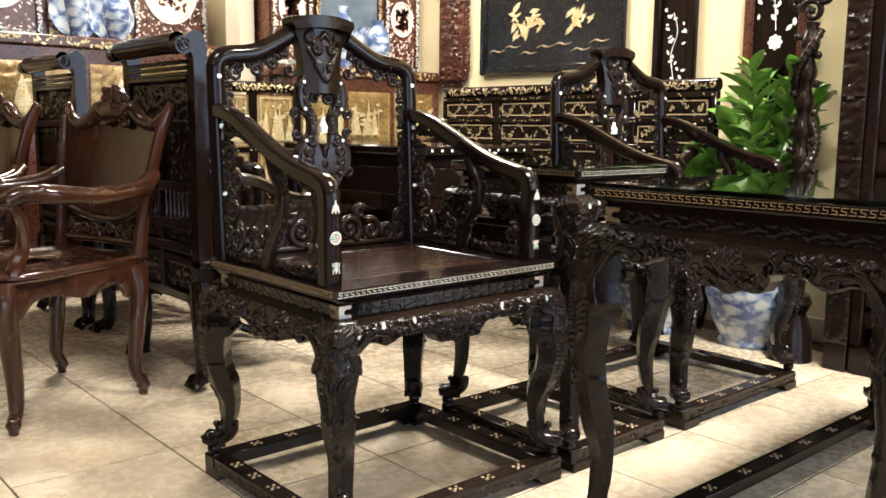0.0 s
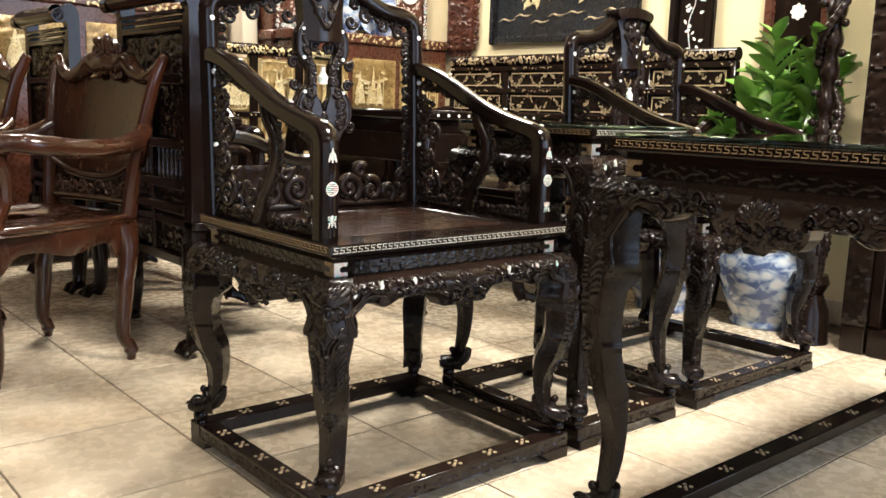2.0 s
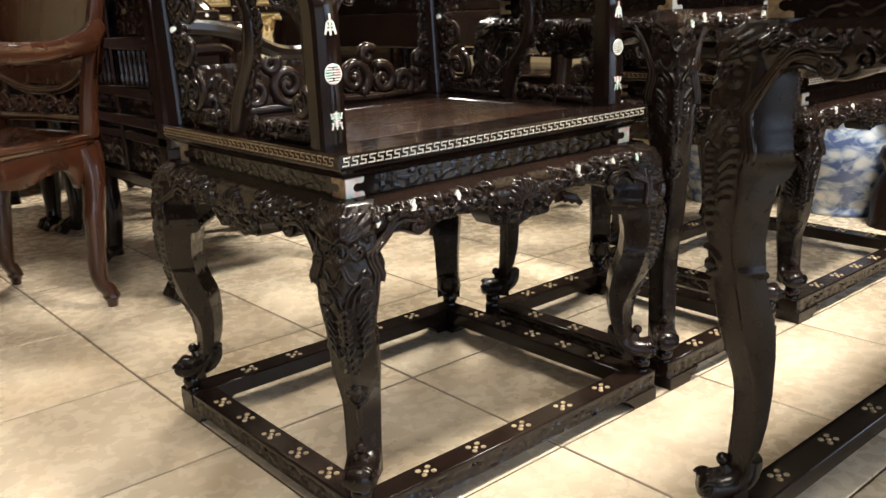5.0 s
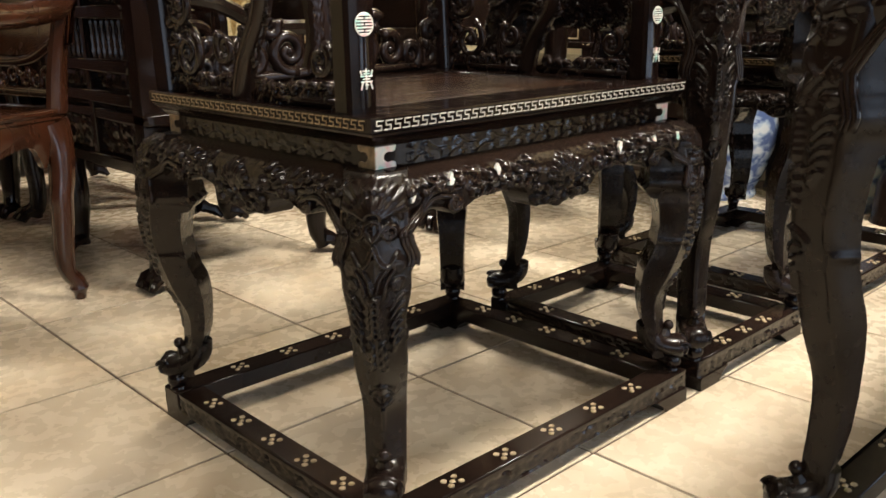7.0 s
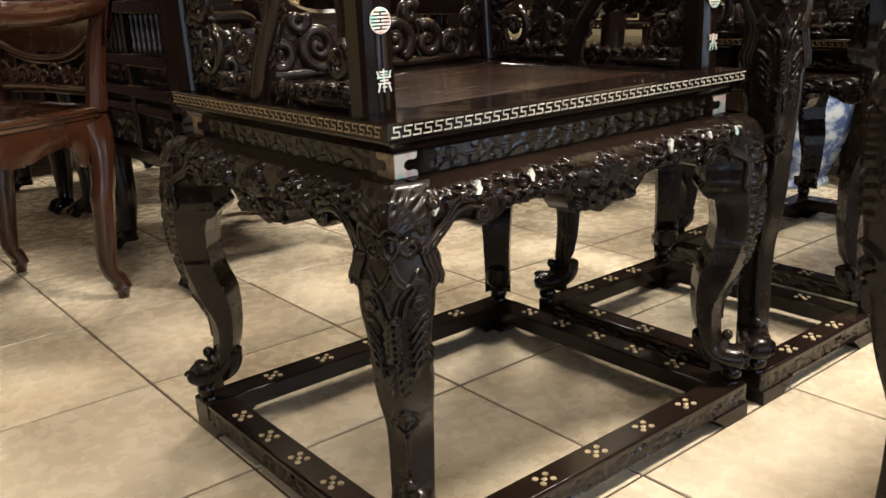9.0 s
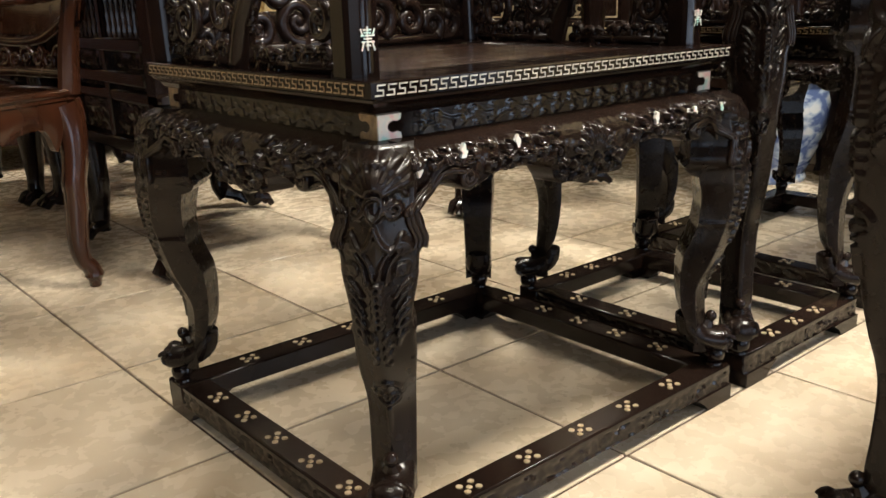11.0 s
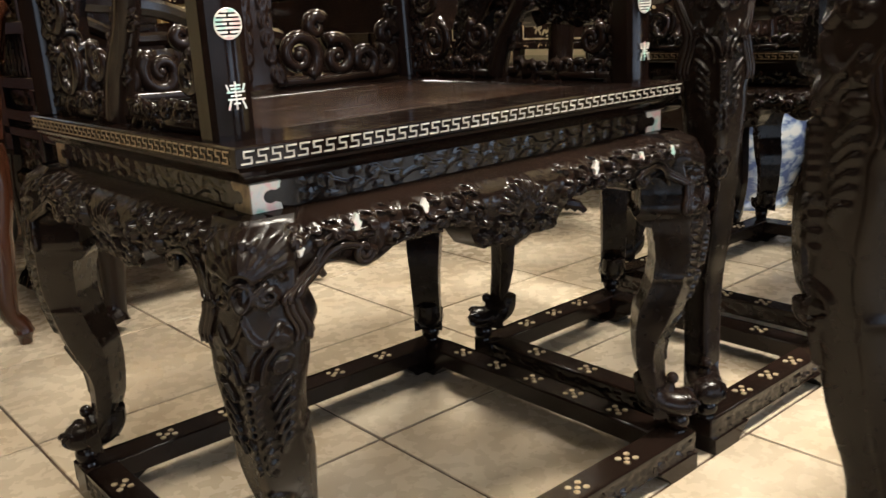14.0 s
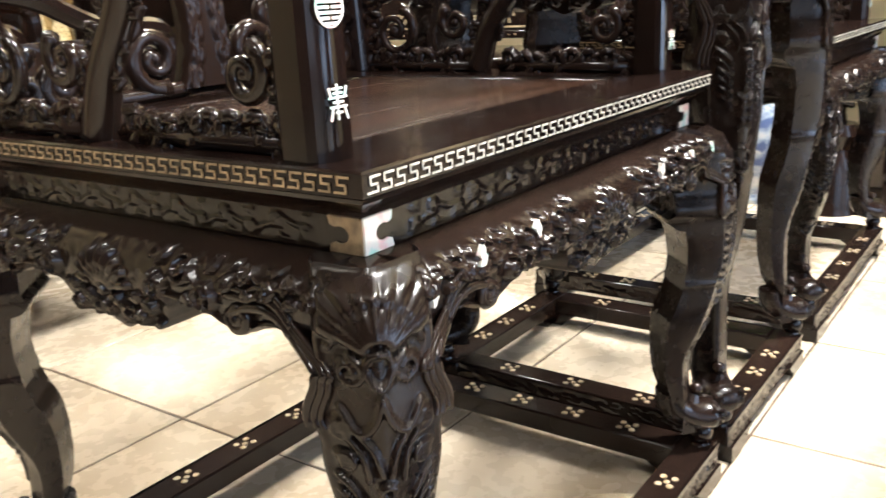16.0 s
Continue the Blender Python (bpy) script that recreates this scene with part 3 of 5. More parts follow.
        curves += fan(L / 2, -0.050 * k, 0.008, 0.036 * k, 9, 2.6, 0.0028 * k) + vine(L / 2 - wide * 0.85, L / 2 + wide * 0.85, -0.064 * k, 0.015 * k, 0.021 * k, seed + 80, 0.0016 * k)
        for lo, hi, q in ((0.030, 0.128, 81), (L / k - 0.128, L / k - 0.030, 82)):
            curves += vine(lo * k, hi * k, -0.018 * k, 0.012 * k, 0.019 * k, seed + q, 0.0015 * k)
        rim_line = np.clip(1 - np.abs((1 - V) * depth - 0.0035 * k) / (0.0028 * k), 0, 1) * (c > wide * 1.05)
        h = np.maximum(ridges(S, -d, curves), 0.6 * np.sqrt(rim_line)) + 0.10 * scrollwork(S, d, 0.03 * k, seed + 40 + s)
        h *= np.clip((d - 0.002) / 0.005, 0, 1) * np.clip((e - 0.015) / 0.02, 0.0, 1)
        out = out + h * 0.0072 * k
        along = S + np.where(U < 0.5, -1, 1) * out * (np.abs(U - 0.5) * 2) ** 12
        P = np.stack([ox + ax * along + nx * out, oy + ay * along + ny * out, za - d], -1)
        inner = -0.030
        back = P[:, -1].copy()
        back[:, 0] += nx * (inner - out[:, -1])
        back[:, 1] += ny * (inner - out[:, -1])
        roof = back.copy()
        roof[:, 2] = za
        P = np.concatenate([P, back[:, None], roof[:, None]], 1)
        apron = part("apron", Buf().grid(P), CARVED, root, sharp=55)
        # volutes and mouldings that run from the apron into the legs
        kl = 1 + (k - 1) * 0.4
        for sg in (0, 1):
            b = Buf()
            for off, rad in ((0.0, 0.0046), (0.0082, 0.0038), (0.0148, 0.0028)):
                flat = np.vstack([spiral(0.108, -0.0455, 0.003, 0.0105, 1.6, 2.6)] if off == 0 else [np.array([(0.116 + off * 0.5, -0.038 + off)])])
                flat = np.vstack([flat, bez([(0.098, -0.0370 + off * 0.8), (0.083, -0.0350 + off), (0.067, -0.0400 + off * 0.9), (0.054, -0.052 + off * 0.6)], 10)])
                line = [(p[0] * k, p[1] * k, 0.0175 * k) for p in flat]
                for f in np.linspace(0.84, 0.74, 7):
                    ridge, _, tw = leg_shape(np.array([f]))
                    line.append(((0.90 * tw[0] * kl - ridge[0] * splay) / 1.414 - off * 0.8, -(1 - f) * (za - 0.084), (ridge[0] * splay + 0.08 * tw[0] * kl) / 1.414 + 0.0015))
                b.tube([at(L - p[0] if sg else p[0], za + p[1], p[2]) for p in bez(line, 120)], rad * k, 6)
            part("volute_moulding", b, CARVED, apron, sharp=100)
        if s == 0:
            for f, dz in ((0.063, 0.026), (0.158, 0.017), (0.284, 0.017), (0.685, 0.017), (0.819, 0.019), (0.920, 0.022)):
                zz = za - dz * k
                chip = [(0.0038 * (1 + 0.35 * math.cos(5 * a + f * 40)) * math.cos(a), 0.0078 * (1 + 0.25 * math.cos(3 * a + f * 90)) * math.sin(a)) for a in np.linspace(0, 6.0, 12)]
                part("pearl_chip", Buf().plate([(a * k + L * f, c * k + zz) for a, c in chip], 0.004, lambda a, c, o: at(a, c, 0.0175 * k + o)), PEARL, apron)
    # legs
    for cx in (0, 1):
        for cy in (0, 1):
            corner = np.array([x1 if cx else x0, y1 if cy else y0])
            sx, sy = (1 if cx else -1), (1 if cy else -1)
            dg, tg = np.array([sx, sy]) / math.sqrt(2), np.array([-sx, sy]) / math.sqrt(2)
            f = np.linspace(0, 1, 230)
            kl = 1 + (k - 1) * 0.4
            zlo = zb + 0.028
            ridge_at, back_at, tw = leg_shape(f)
            ridge_at, back_at, tw = ridge_at * splay, (back_at * kl + 0.016) * splay, tw * kl
            w = np.concatenate([np.linspace(-1, 1, 57), [0.90, 0.45, 0, -0.45, -0.90]])
            F, Wt = np.meshgrid(f, w, indexing="ij")
            back = np.zeros_like(Wt, bool)
            back[:, 57:] = True
            ridge = np.sqrt(Wt ** 2 + 0.02) - 0.141
            r = np.where(back, back_at[:, None], ridge_at[:, None] - ridge * 0.46 * tw[:, None])
            t = Wt * tw[:, None] / 2
            Z = zlo + F * (za - zlo)
            zz = (za - Z) / k
            h = ridges(t / kl, -zz, KNEE) * (0.55 + 0.45 * np.clip((F - 0.2) / 0.3, 0, 1))
            h = np.maximum(h, np.clip(np.abs(Wt) * 12 - 10.2, 0, 1) * np.where(F > 0.55, 0.35, 0.15))
            mask = np.where(back, 0, np.clip((1 - np.abs(Wt)) * 12, 0, 1)) * np.clip((1 - F) * 45 - 0.4, 0, 1)
            r = r + mask * k * h * 0.0058
            P = np.stack([corner[0] + dg[0] * r + tg[0] * t, corner[1] + dg[1] * r + tg[1] * t, Z], -1)
            b = Buf().grid(P, wrap_v=True)
            leg = part("leg", b, LEGWOOD, root, sharp=75)

            def on(rad, z, side=0.0):
                return (corner[0] + dg[0] * rad + tg[0] * side, corner[1] + dg[1] * rad + tg[1] * side, z)
            toe = bez([(-0.044, 0.140), (-0.040, 0.120), (-0.026, 0.106), (-0.006, 0.099), (0.012, 0.098), (0.027, 0.102)], 40)
            rad = np.interp(np.linspace(0, 1, len(toe)), [0, 0.25, 0.6, 0.8, 0.93, 1], [0.022, 0.025, 0.026, 0.026, 0.022, 0.012])
            b = Buf().tube([on(p[0] * splay, p[1]) for p in toe], rad, 16, 0.76, (0, 0, 1))
            for side in (-1, 1):
                curl = spiral(0.016, 0.099, 0.0125, 0.003, 1.5, 0.4)
                b.tube([on(p[0] * splay, p[1], side * 0.0205) for p in curl], 0.0030, 6)
            for side in (-1, 1):
                for q in range(3):
                    ln = bez([(-0.024, 0.121 - q * 0.007), (-0.006, 0.1145 - q * 0.005), (0.012, 0.113 - q * 0.004)], 8)
                    part("foot_leaf", Buf().tube([on(p[0], p[1], side * (0.007 + q * 0.006)) for p in ln], 0.0024, 6), LEGWOOD, leg)
            part("scroll_foot", b, LEGWOOD, leg)
            part("knob", Buf().ball(on(-0.006, 0.135), 0.0088, 10).tube([on(-0.012, 0.118), on(-0.008, 0.128)], [0.012, 0.006], 8), CARVED, leg)
            part("ball", Buf().ball(on(0.002, zb + 0.0150), 0.0170, 12).lathe([(0.0, 0.004), (0.013, 0.003), (0.014, 0.0)], on(0.002, zb), 14), EBONY, leg)
    return za


def scroll_group(b, place, items, thick=0.010):
    """Flattened carved scrolls: (u, v, size, turns, start angle)."""
    for u, v, r, turns, a0 in items:
        line = spiral(u, v, r, r * 0.16, turns, a0)
        rad = np.linspace(thick * 0.62, thick * 0.34, len(line))
        b.tube([place(p[0], p[1], 0) for p in line], rad, 9)
        b.ball(place(u, v, 0), r * 0.26, 9)


def fringe(b, place, p0, p1, inward, size=0.016, seed=0, thick=0.006):
    """A row of small curled leaves along a line, pointing inward."""
    rng = np.random.default_rng(seed)
    p0, p1, w = np.array(p0, float), np.array(p1, float), np.array(inward, float)
    L = np.linalg.norm(p1 - p0)
    a = (p1 - p0) / L
    n = max(2, int(L / (size * 1.15)))
    for i in range(n):
        c = p0 + a * (i + 0.5) * L / n + w * size * rng.uniform(0.25, 0.6)
        ang = math.atan2(w[1], w[0]) + rng.uniform(-0.5, 0.5)
        line = spiral(c[0], c[1], size * rng.uniform(0.62, 0.85), size * 0.15, rng.choice([-1, 1]) * rng.uniform(0.9, 1.3), ang + math.pi)
        b.tube([place(p[0], p[1], rng.uniform(-0.003, 0.003)) for p in line], np.linspace(thick, thick * 0.45, len(line)), 8)
        tip = c + w * size * rng.uniform(0.5, 0.9) + a * size * rng.uniform(-0.4, 0.4)
        b.tube([place(*p, 0) for p in bez([c - w * size * 0.5, c + a * 0.002, tip], 6)], np.linspace(thick * 0.9, thick * 0.2, len(bez([c, c, c], 6))), 7)


SHOU = [(-0.5, 0.9, 0.5, 0.9), (0, 1.2, 0, -1.1), (-0.45, 0.62, 0.45, 0.62), (-0.85, 0.35, 0.85, 0.35), (-0.85, 1.0, -0.6, 0.35), (0.85, 1.0, 0.6, 0.35), (-0.5, 0.05, 0.5, 0.05),
        (-0.8, -0.25, 0.8, -0.25), (-0.5, -0.25, -0.8, -1.1), (0.5, -0.25, 0.8, -1.1), (-0.3, -0.6, 0.3, -0.6)]


def strokes(lines, scale, place, w=0.0016):
    b = Buf()
    for a0, c0, a1, c1 in lines:
        d = np.array([a1 - a0, c1 - c0]) * scale
        n = np.array([-d[1], d[0]]) / np.linalg.norm(d) * w / 2
        p, q = np.array([a0, c0]) * scale, np.array([a1, c1]) * scale
        b.plate([p - n, q - n, q + n, p + n], 0.0008, place)
    return b


def blackwood_armchair(m, label):
    root = thing("armchair", m, label, "armchair", "blackwood armchairs")
    W, D, zt = 0.655, 0.585, 0.545
    stand(root, W, D, zt, seed=3, spare=0.0065)
    xl, xr, yb = 0.038, W - 0.038, 0.540
    # back frame: two stiles and a shouldered top rail
    top = 1.020

    def bk(u, v, o=0.0):
        return (u, yb + (v - zt) * 0.05 + o, v)
    for sx, x in ((1, xl), (-1, xr)):
        line = [bk(x, z) for z in np.linspace(zt, top - 0.045, 14)]
        line += [bk(p[0], p[1]) for p in bez([(x, top - 0.04), (x + sx * 0.004, top - 0.015), (x + sx * 0.028, top + 0.004), (x + sx * 0.10, top + 0.014), (x + sx * 0.155, top + 0.038), (x + sx * 0.205, top + 0.066)], 30)]
        part("back_stile", Buf().tube(line, 0.023, 10, 0.82, (0, 1, 0)), EBONY, root)
        b = Buf()
        fringe(b, bk, (x + sx * 0.020, zt + 0.05), (x + sx * 0.020, top - 0.03), (sx, 0), 0.020, 5, 0.0065)
        fringe(b, bk, (x + sx * 0.05, top - 0.012), (x + sx * 0.20, top + 0.035), (0, -1), 0.022, 6, 0.0065)
        scroll_group(b, bk, [(x + sx * 0.052, top - 0.035, 0.020, 1.4, 1.0), (x + sx * 0.105, top - 0.022, 0.020, -1.3, 2.0), (x + sx * 0.155, top - 0.004, 0.022, 1.4, 0.4), (x + sx * 0.20, top - 0.02, 0.018, -1.2, 0.0)])
        part("pierced_border", b, CARVED, root, sharp=100)
        for k, z in enumerate((0.70, 0.86, 0.975)):
            part("pearl_dot", Buf().lathe([(0, 0.001), (0.0055, 0.0008), (0.006, -0.002)], (0, 0, 0), 12), PEARL, root, m=pose(*bk(x, z, -0.0195), 90))
    # crest: a flaring carved block
    xm = W / 2
    v = np.linspace(0, 1, 70)
    half = lerp_table(v, [0, 0.15, 0.4, 0.62, 0.8, 0.92, 1], [0.052, 0.055, 0.056, 0.062, 0.076, 0.092, 0.090])
    u = np.linspace(-1, 1, 64)
    V, U = np.meshgrid(v, u, indexing="ij")
    z0c, z1c = top - 0.075, top + 0.108
    XX = U * half[:, None]
    deco = [(dense(c * np.array([q, 1]), 0.0016), 0.0032, 1.0) for q in (-1, 1) for c in (spiral(0.022, 0.105, 0.016, 0.003, 1.5, 1.0), spiral(0.040, 0.132, 0.013, 0.003, -1.4, 2.0), spiral(0.017, 0.060, 0.012, 0.003, 1.4, 0.3), bez([(0.003, 0.03), (0.014, 0.045), (0.028, 0.075), (0.045, 0.105)], 20), bez([(0.0, 0.14), (0.012, 0.128), (0.020, 0.124)], 8))]
    hz = ridges(XX, V * 0.183, deco) * 0.007 * np.clip((1 - np.abs(U)) * 8, 0, 1)
    bulge = 0.014 + 0.012 * (1 - U ** 2) + np.where(V > 0.84, 0.016, 0)
    Z = z0c + V * (z1c - z0c) + 0.010 * (1 - U ** 2) * V
    F = np.stack([xm + U * half[:, None], yb + (Z - zt) * 0.05 - bulge - hz, Z], -1)
    B = F.copy()
    B[..., 1] = yb + (Z - zt) * 0.05 + 0.022
    b = Buf().grid(np.concatenate([F, B[:, ::-1]], 1), wrap_v=True)
    ribs = []
    for i in range(17):
        a = (i - 8) / 8
        p = bk(xm + a * 0.088, z1c + 0.009 * (1 - a * a) - 0.004)
        ribs.append(Buf().tube([(p[0], p[1] - 0.028, p[2] - 0.012), (p[0], p[1] - 0.012, p[2] + 0.002), (p[0], p[1] + 0.016, p[2])], 0.0052, 6))
    crest = part("crest", b, CARVED, root, sharp=60)
    for rib in ribs:
        part("crest_rib", rib, CARVED, crest)
    # pierced splat
    b = Buf()

    def board(z0, z1, zs, half, hole=None, carve=0.005, seed=0):
        """One carved board of the splat; hole gives the half width of the opening at each of zs."""
        v, u = np.linspace(0, 1, 46), np.linspace(0, 1, 26)
        V, U = np.meshgrid(v, u, indexing="ij")
        Z = z0 + V * (z1 - z0)
        hw = lerp_table(Z[:, 0], zs, half)[:, None]
        hl = np.maximum(0.0, lerp_table(Z[:, 0], zs, hole))[:, None] if hole else 0.0 * hw
        for sg in (-1, 1):
            X = hl + U * (hw - hl)
            edge = np.clip(np.minimum(U, 1 - U) * 7, 0, 1)
            lines = [(dense(spiral(c[0], c[1], r, r * 0.2, 1.4, a), 0.0015), 0.0024, 1.0) for c, r, a in [((np.interp(q, zs, half) * 0.62, q), 0.013, q * 40 + seed) for q in np.arange(z0 + 0.012, z1, 0.026)]]
            hz = ridges(X, Z, lines) * carve * edge + 0.003 * np.clip(1 - np.abs(U - 0.93) * 14, 0, 1)
            F = np.stack([xm + sg * X, yb + (Z - zt) * 0.05 - 0.011 - hz, Z], -1)
            B = F.copy()
            B[..., 1] = yb + (Z - zt) * 0.05 + 0.010
            b.grid(np.concatenate([F, B[:, ::-1]], 1), wrap_v=True)

    board(0.555, 0.74, [0.555, 0.60, 0.65, 0.70, 0.74], [0.046, 0.032, 0.030, 0.038, 0.060], None, 0.004, 1)
    board(0.735, 0.842, [0.735, 0.75, 0.775, 0.80, 0.822, 0.842], [0.058, 0.074, 0.082, 0.079, 0.066, 0.046], [-0.01, -0.004, 0.004, 0.012, 0.020, 0.020], 0.006, 2)
    board(0.838, 0.892, [0.838, 0.855, 0.875, 0.892], [0.046, 0.042, 0.042, 0.050], [0.020, 0.020, 0.019, 0.021], 0.003, 3)
    board(0.888, 0.990, [0.888, 0.905, 0.93, 0.96, 0.975, 0.99], [0.050, 0.068, 0.074, 0.072, 0.064, 0.054], [0.021, 0.030, 0.038, 0.026, 0.012, -0.008], 0.005, 4)
    for sx in (-1, 1):
        scroll_group(b, bk, [(xm + sx * 0.020, 0.790, 0.017, 1.4 * sx, 1.2), (xm + sx * 0.018, 0.932, 0.015, -1.3 * sx, 0.5), (xm + sx * 0.082, 0.745, 0.017, 1.2 * sx, 2.0), (xm + sx * 0.076, 0.842, 0.013, 1.3 * sx, 0.2), (xm + sx * 0.078, 0.892, 0.013, -1.3 * sx, 1.0)], 0.010)
    b.ball(bk(xm, 0.765, -0.006), 0.014, 9, (1, 0.6, 1.2))
    splat = part("splat", b, CARVED, root, sharp=80)
    part("vase_inlay", Buf().lathe([(0.0, 0.04), (0.006, 0.04), (0.005, 0.03), (0.013, 0.016), (0.011, 0.004), (0.013, 0.0), (0, 0)], bk(xm, 0.845, -0.006), 12), PEARL, splat)
    for sx, z in ((1, 0.825), (-1, 0.825), (1, 0.972), (-1, 0.972), (1, 0.905), (-1, 0.905)):
        part("pearl_dot", Buf().lathe([(0, 0.001), (0.004, 0.0008), (0.0045, -0.002)], (0, 0, 0), 12), PEARL, splat, m=pose(*bk(xm + sx * 0.055, z, -0.0145), 90))
    # scrolls that stand on the seat against the back
    b = Buf()
    for sx in (-1, 1):
        scroll_group(b, bk, [(xm + sx * 0.075, 0.592, 0.036, 1.5 * sx, -1.2), (xm + sx * 0.145, 0.585, 0.030, -1.4 * sx, 2.2), (xm + sx * 0.195, 0.575, 0.024, 1.4 * sx, -1.2), (xm + sx * 0.235, 0.572, 0.022, -1.3 * sx, 2.0), (xm + sx * 0.245, 0.615, 0.018, 1.2 * sx, 0.0), (xm + sx * 0.11, 0.632, 0.018, 1.1 * sx, 0.6)], 0.020)
        b.tube([bk(xm + sx * p[0], p[1]) for p in bez([(0.03, 0.555), (0.10, 0.552), (0.18, 0.553), (0.262, 0.556)], 16)], 0.010, 8)
    part("seat_scroll_carving", b, CARVED, root, sharp=100)
    # arms
    for x, sg in ((xl, 1), (xr, -1)):
        def arm_at(u, v, o=0.0, x=x):
            return (x + o, u, v)
        line = [(0.086, z) for z in np.linspace(zt, 0.700, 9)] + list(bez([(0.086, 0.712), (0.090, 0.732), (0.105, 0.748), (0.14, 0.759), (0.20, 0.773), (0.28, 0.799), (0.36, 0.834), (0.44, 0.870), (0.50, 0.889), (0.545, 0.896)], 40))
        line = np.array(line)
        rad = np.interp(np.linspace(0, 1, len(line)), [0, 0.15, 0.3, 1], [0.0200, 0.0200, 0.0195, 0.0180])
        Q = []
        tan = np.gradient(line, axis=0)
        tan /= np.linalg.norm(tan, axis=1)[:, None]
        for p, t, r in zip(line, tan, rad):
            nrm = np.array([-t[1], t[0]])
            ring = [(-1, -0.72), (-0.86, -0.95), (0.86, -0.95), (1, -0.72), (1.04, 0.50), (0.86, 0.84), (0.45, 1.0), (0, 1.05), (-0.45, 1.0), (-0.86, 0.84), (-1.04, 0.50)]
            Q.append([arm_at(p[0] + nrm[0] * r * a[1] * 0.92, p[1] + nrm[1] * r * a[1] * 0.92, a[0] * r) for a in ring])
        arm = part("arm", Buf().grid(np.array(Q), wrap_v=True), EBONY, root, sharp=30)

        def post(u, v, o=0.0, x=x):
            return (x + u, 0.0655 - o, v)
        symbol = part("symbol_inlay", strokes(SHOU[:1], 0.0102, lambda u, v, o: post(u, v + 0.583, o)), PEARL, arm)
        for q in range(1, len(SHOU)):
            part("stroke", strokes(SHOU[q:q + 1], 0.0102, lambda u, v, o: post(u, v + 0.583, o + 0.0001 * q)), PEARL, symbol)
        disc = []
        for q in range(7):
            zc = (q - 3) * 0.0034
            hw = math.sqrt(max(0.0, 0.0118 ** 2 - zc ** 2))
            for w0, w1 in (((-hw, -0.0012), (0.0012, hw)) if q % 2 else ((-hw, hw),)):
                disc.append(Buf().plate([(w0, zc - 0.0010), (w1, zc - 0.0010), (w1, zc + 0.0010), (w0, zc + 0.0010)], 0.0009, lambda u, v, o: post(u, v + 0.643, o)))
        ring = [(0.0124 * math.cos(a), 0.0124 * math.sin(a)) for a in np.linspace(0, 2 * math.pi, 28)]
        round_inlay = part("round_inlay", Buf().tube([post(a, c + 0.643, 0.0) for a, c in ring], 0.0009, 5), PEARL, arm)
        for bar in disc:
            part("bar", bar, PEARL, round_inlay)
        part("wing_inlay", strokes([(-0.7, -0.6, 0.7, -0.6), (-0.55, -0.2, 0.55, -0.2), (-0.35, 0.3, 0.35, 0.3), (0, 1.1, 0, -1.2), (-0.7, -1.1, -0.4, 0.2), (0.7, -1.1, 0.4, 0.2)], 0.0115, lambda u, v, o: post(u, v + 0.705, o), 0.0028), PEARL, arm)
        for q in (16, 26, 36):
            p = line[q]
            part("pearl_dot", Buf().lathe([(0, 0.001), (0.0045, 0.0008), (0.005, -0.002)], (0, 0, 0), 12), PEARL, arm, m=pose(x, p[0] - 0.008, p[1] + 0.0218, 16))
        # pierced panel below the arm
        b = Buf()
        sup = bez([(0.335, zt), (0.315, 0.60), (0.275, 0.66), (0.268, 0.72), (0.30, 0.77), (0.305, 0.82)], 40)
        b.tube([arm_at(p[0], p[1]) for p in sup], np.interp(np.linspace(0, 1, len(sup)), [0, 0.3, 0.6, 1], [0.017, 0.0145, 0.0135, 0.018]), 8)
        for lo, hi in ((0.11, 0.30), (0.335, 0.525)):
            fringe(b, arm_at, (lo, zt + 0.006), (hi, zt + 0.006), (0, 1), 0.020, 11 + int(lo * 10), 0.0075)
            b.tube([arm_at(lo, zt + 0.007), arm_at(hi, zt + 0.007)], 0.008, 6)
        fringe(b, arm_at, (0.106, zt + 0.03), (0.106, 0.715), (1, 0), 0.016, 21, 0.0065)
        fringe(b, arm_at, (0.522, zt + 0.03), (0.522, 0.86), (-1, 0), 0.021, 22, 0.0075)
        fringe(b, arm_at, (0.125, 0.738), (0.285, 0.795), (0.3, -1), 0.017, 23, 0.0065)
        fringe(b, arm_at, (0.325, 0.815), (0.51, 0.868), (0.3, -1), 0.017, 24, 0.0065)
        for q in range(6, 34, 4):
            p = sup[q]
            fringe(b, arm_at, (p[0] + 0.012, p[1]), (p[0] + 0.012, p[1] + 0.02), (1, 0), 0.013, q, 0.005)
            fringe(b, arm_at, (p[0] - 0.012, p[1]), (p[0] - 0.012, p[1] + 0.02), (-1, 0), 0.013, q + 50, 0.005)
        scroll_group(b, arm_at, [(0.475, 0.60, 0.036, 1.5, 2.0), (0.49, 0.67, 0.030, -1.4, 0.0), (0.47, 0.73, 0.026, 1.3, 1.0), (0.495, 0.79, 0.024, -1.3, 2.6), (0.37, 0.61, 0.024, -1.3, 1.0), (0.150, 0.60, 0.022, 1.3, 2.0)], 0.012)
        part("pierced_arm_panel", b, CARVED, root, sharp=100)
    return root


def side_table(m):
    root = thing("side_table", m, "tall narrow blackwood side table with carved aprons, between two armchairs", "side table")
    stand(root, 0.395, 0.505, 0.762, k=1.0, seed=9, flowers=3, iy=0.02)
    glass = tagged(new("glass_top", Buf().box(-0.185, 0.185, -0.235, 0.235, 0.0, 0.008, 0.0015).mesh("glass_top", GLASS)), "clear glass sheet with green edges on the side table", "glass top")
    glass.matrix_basis = m @ pose(0.1975, 0.2525, 0.7628)
    return root


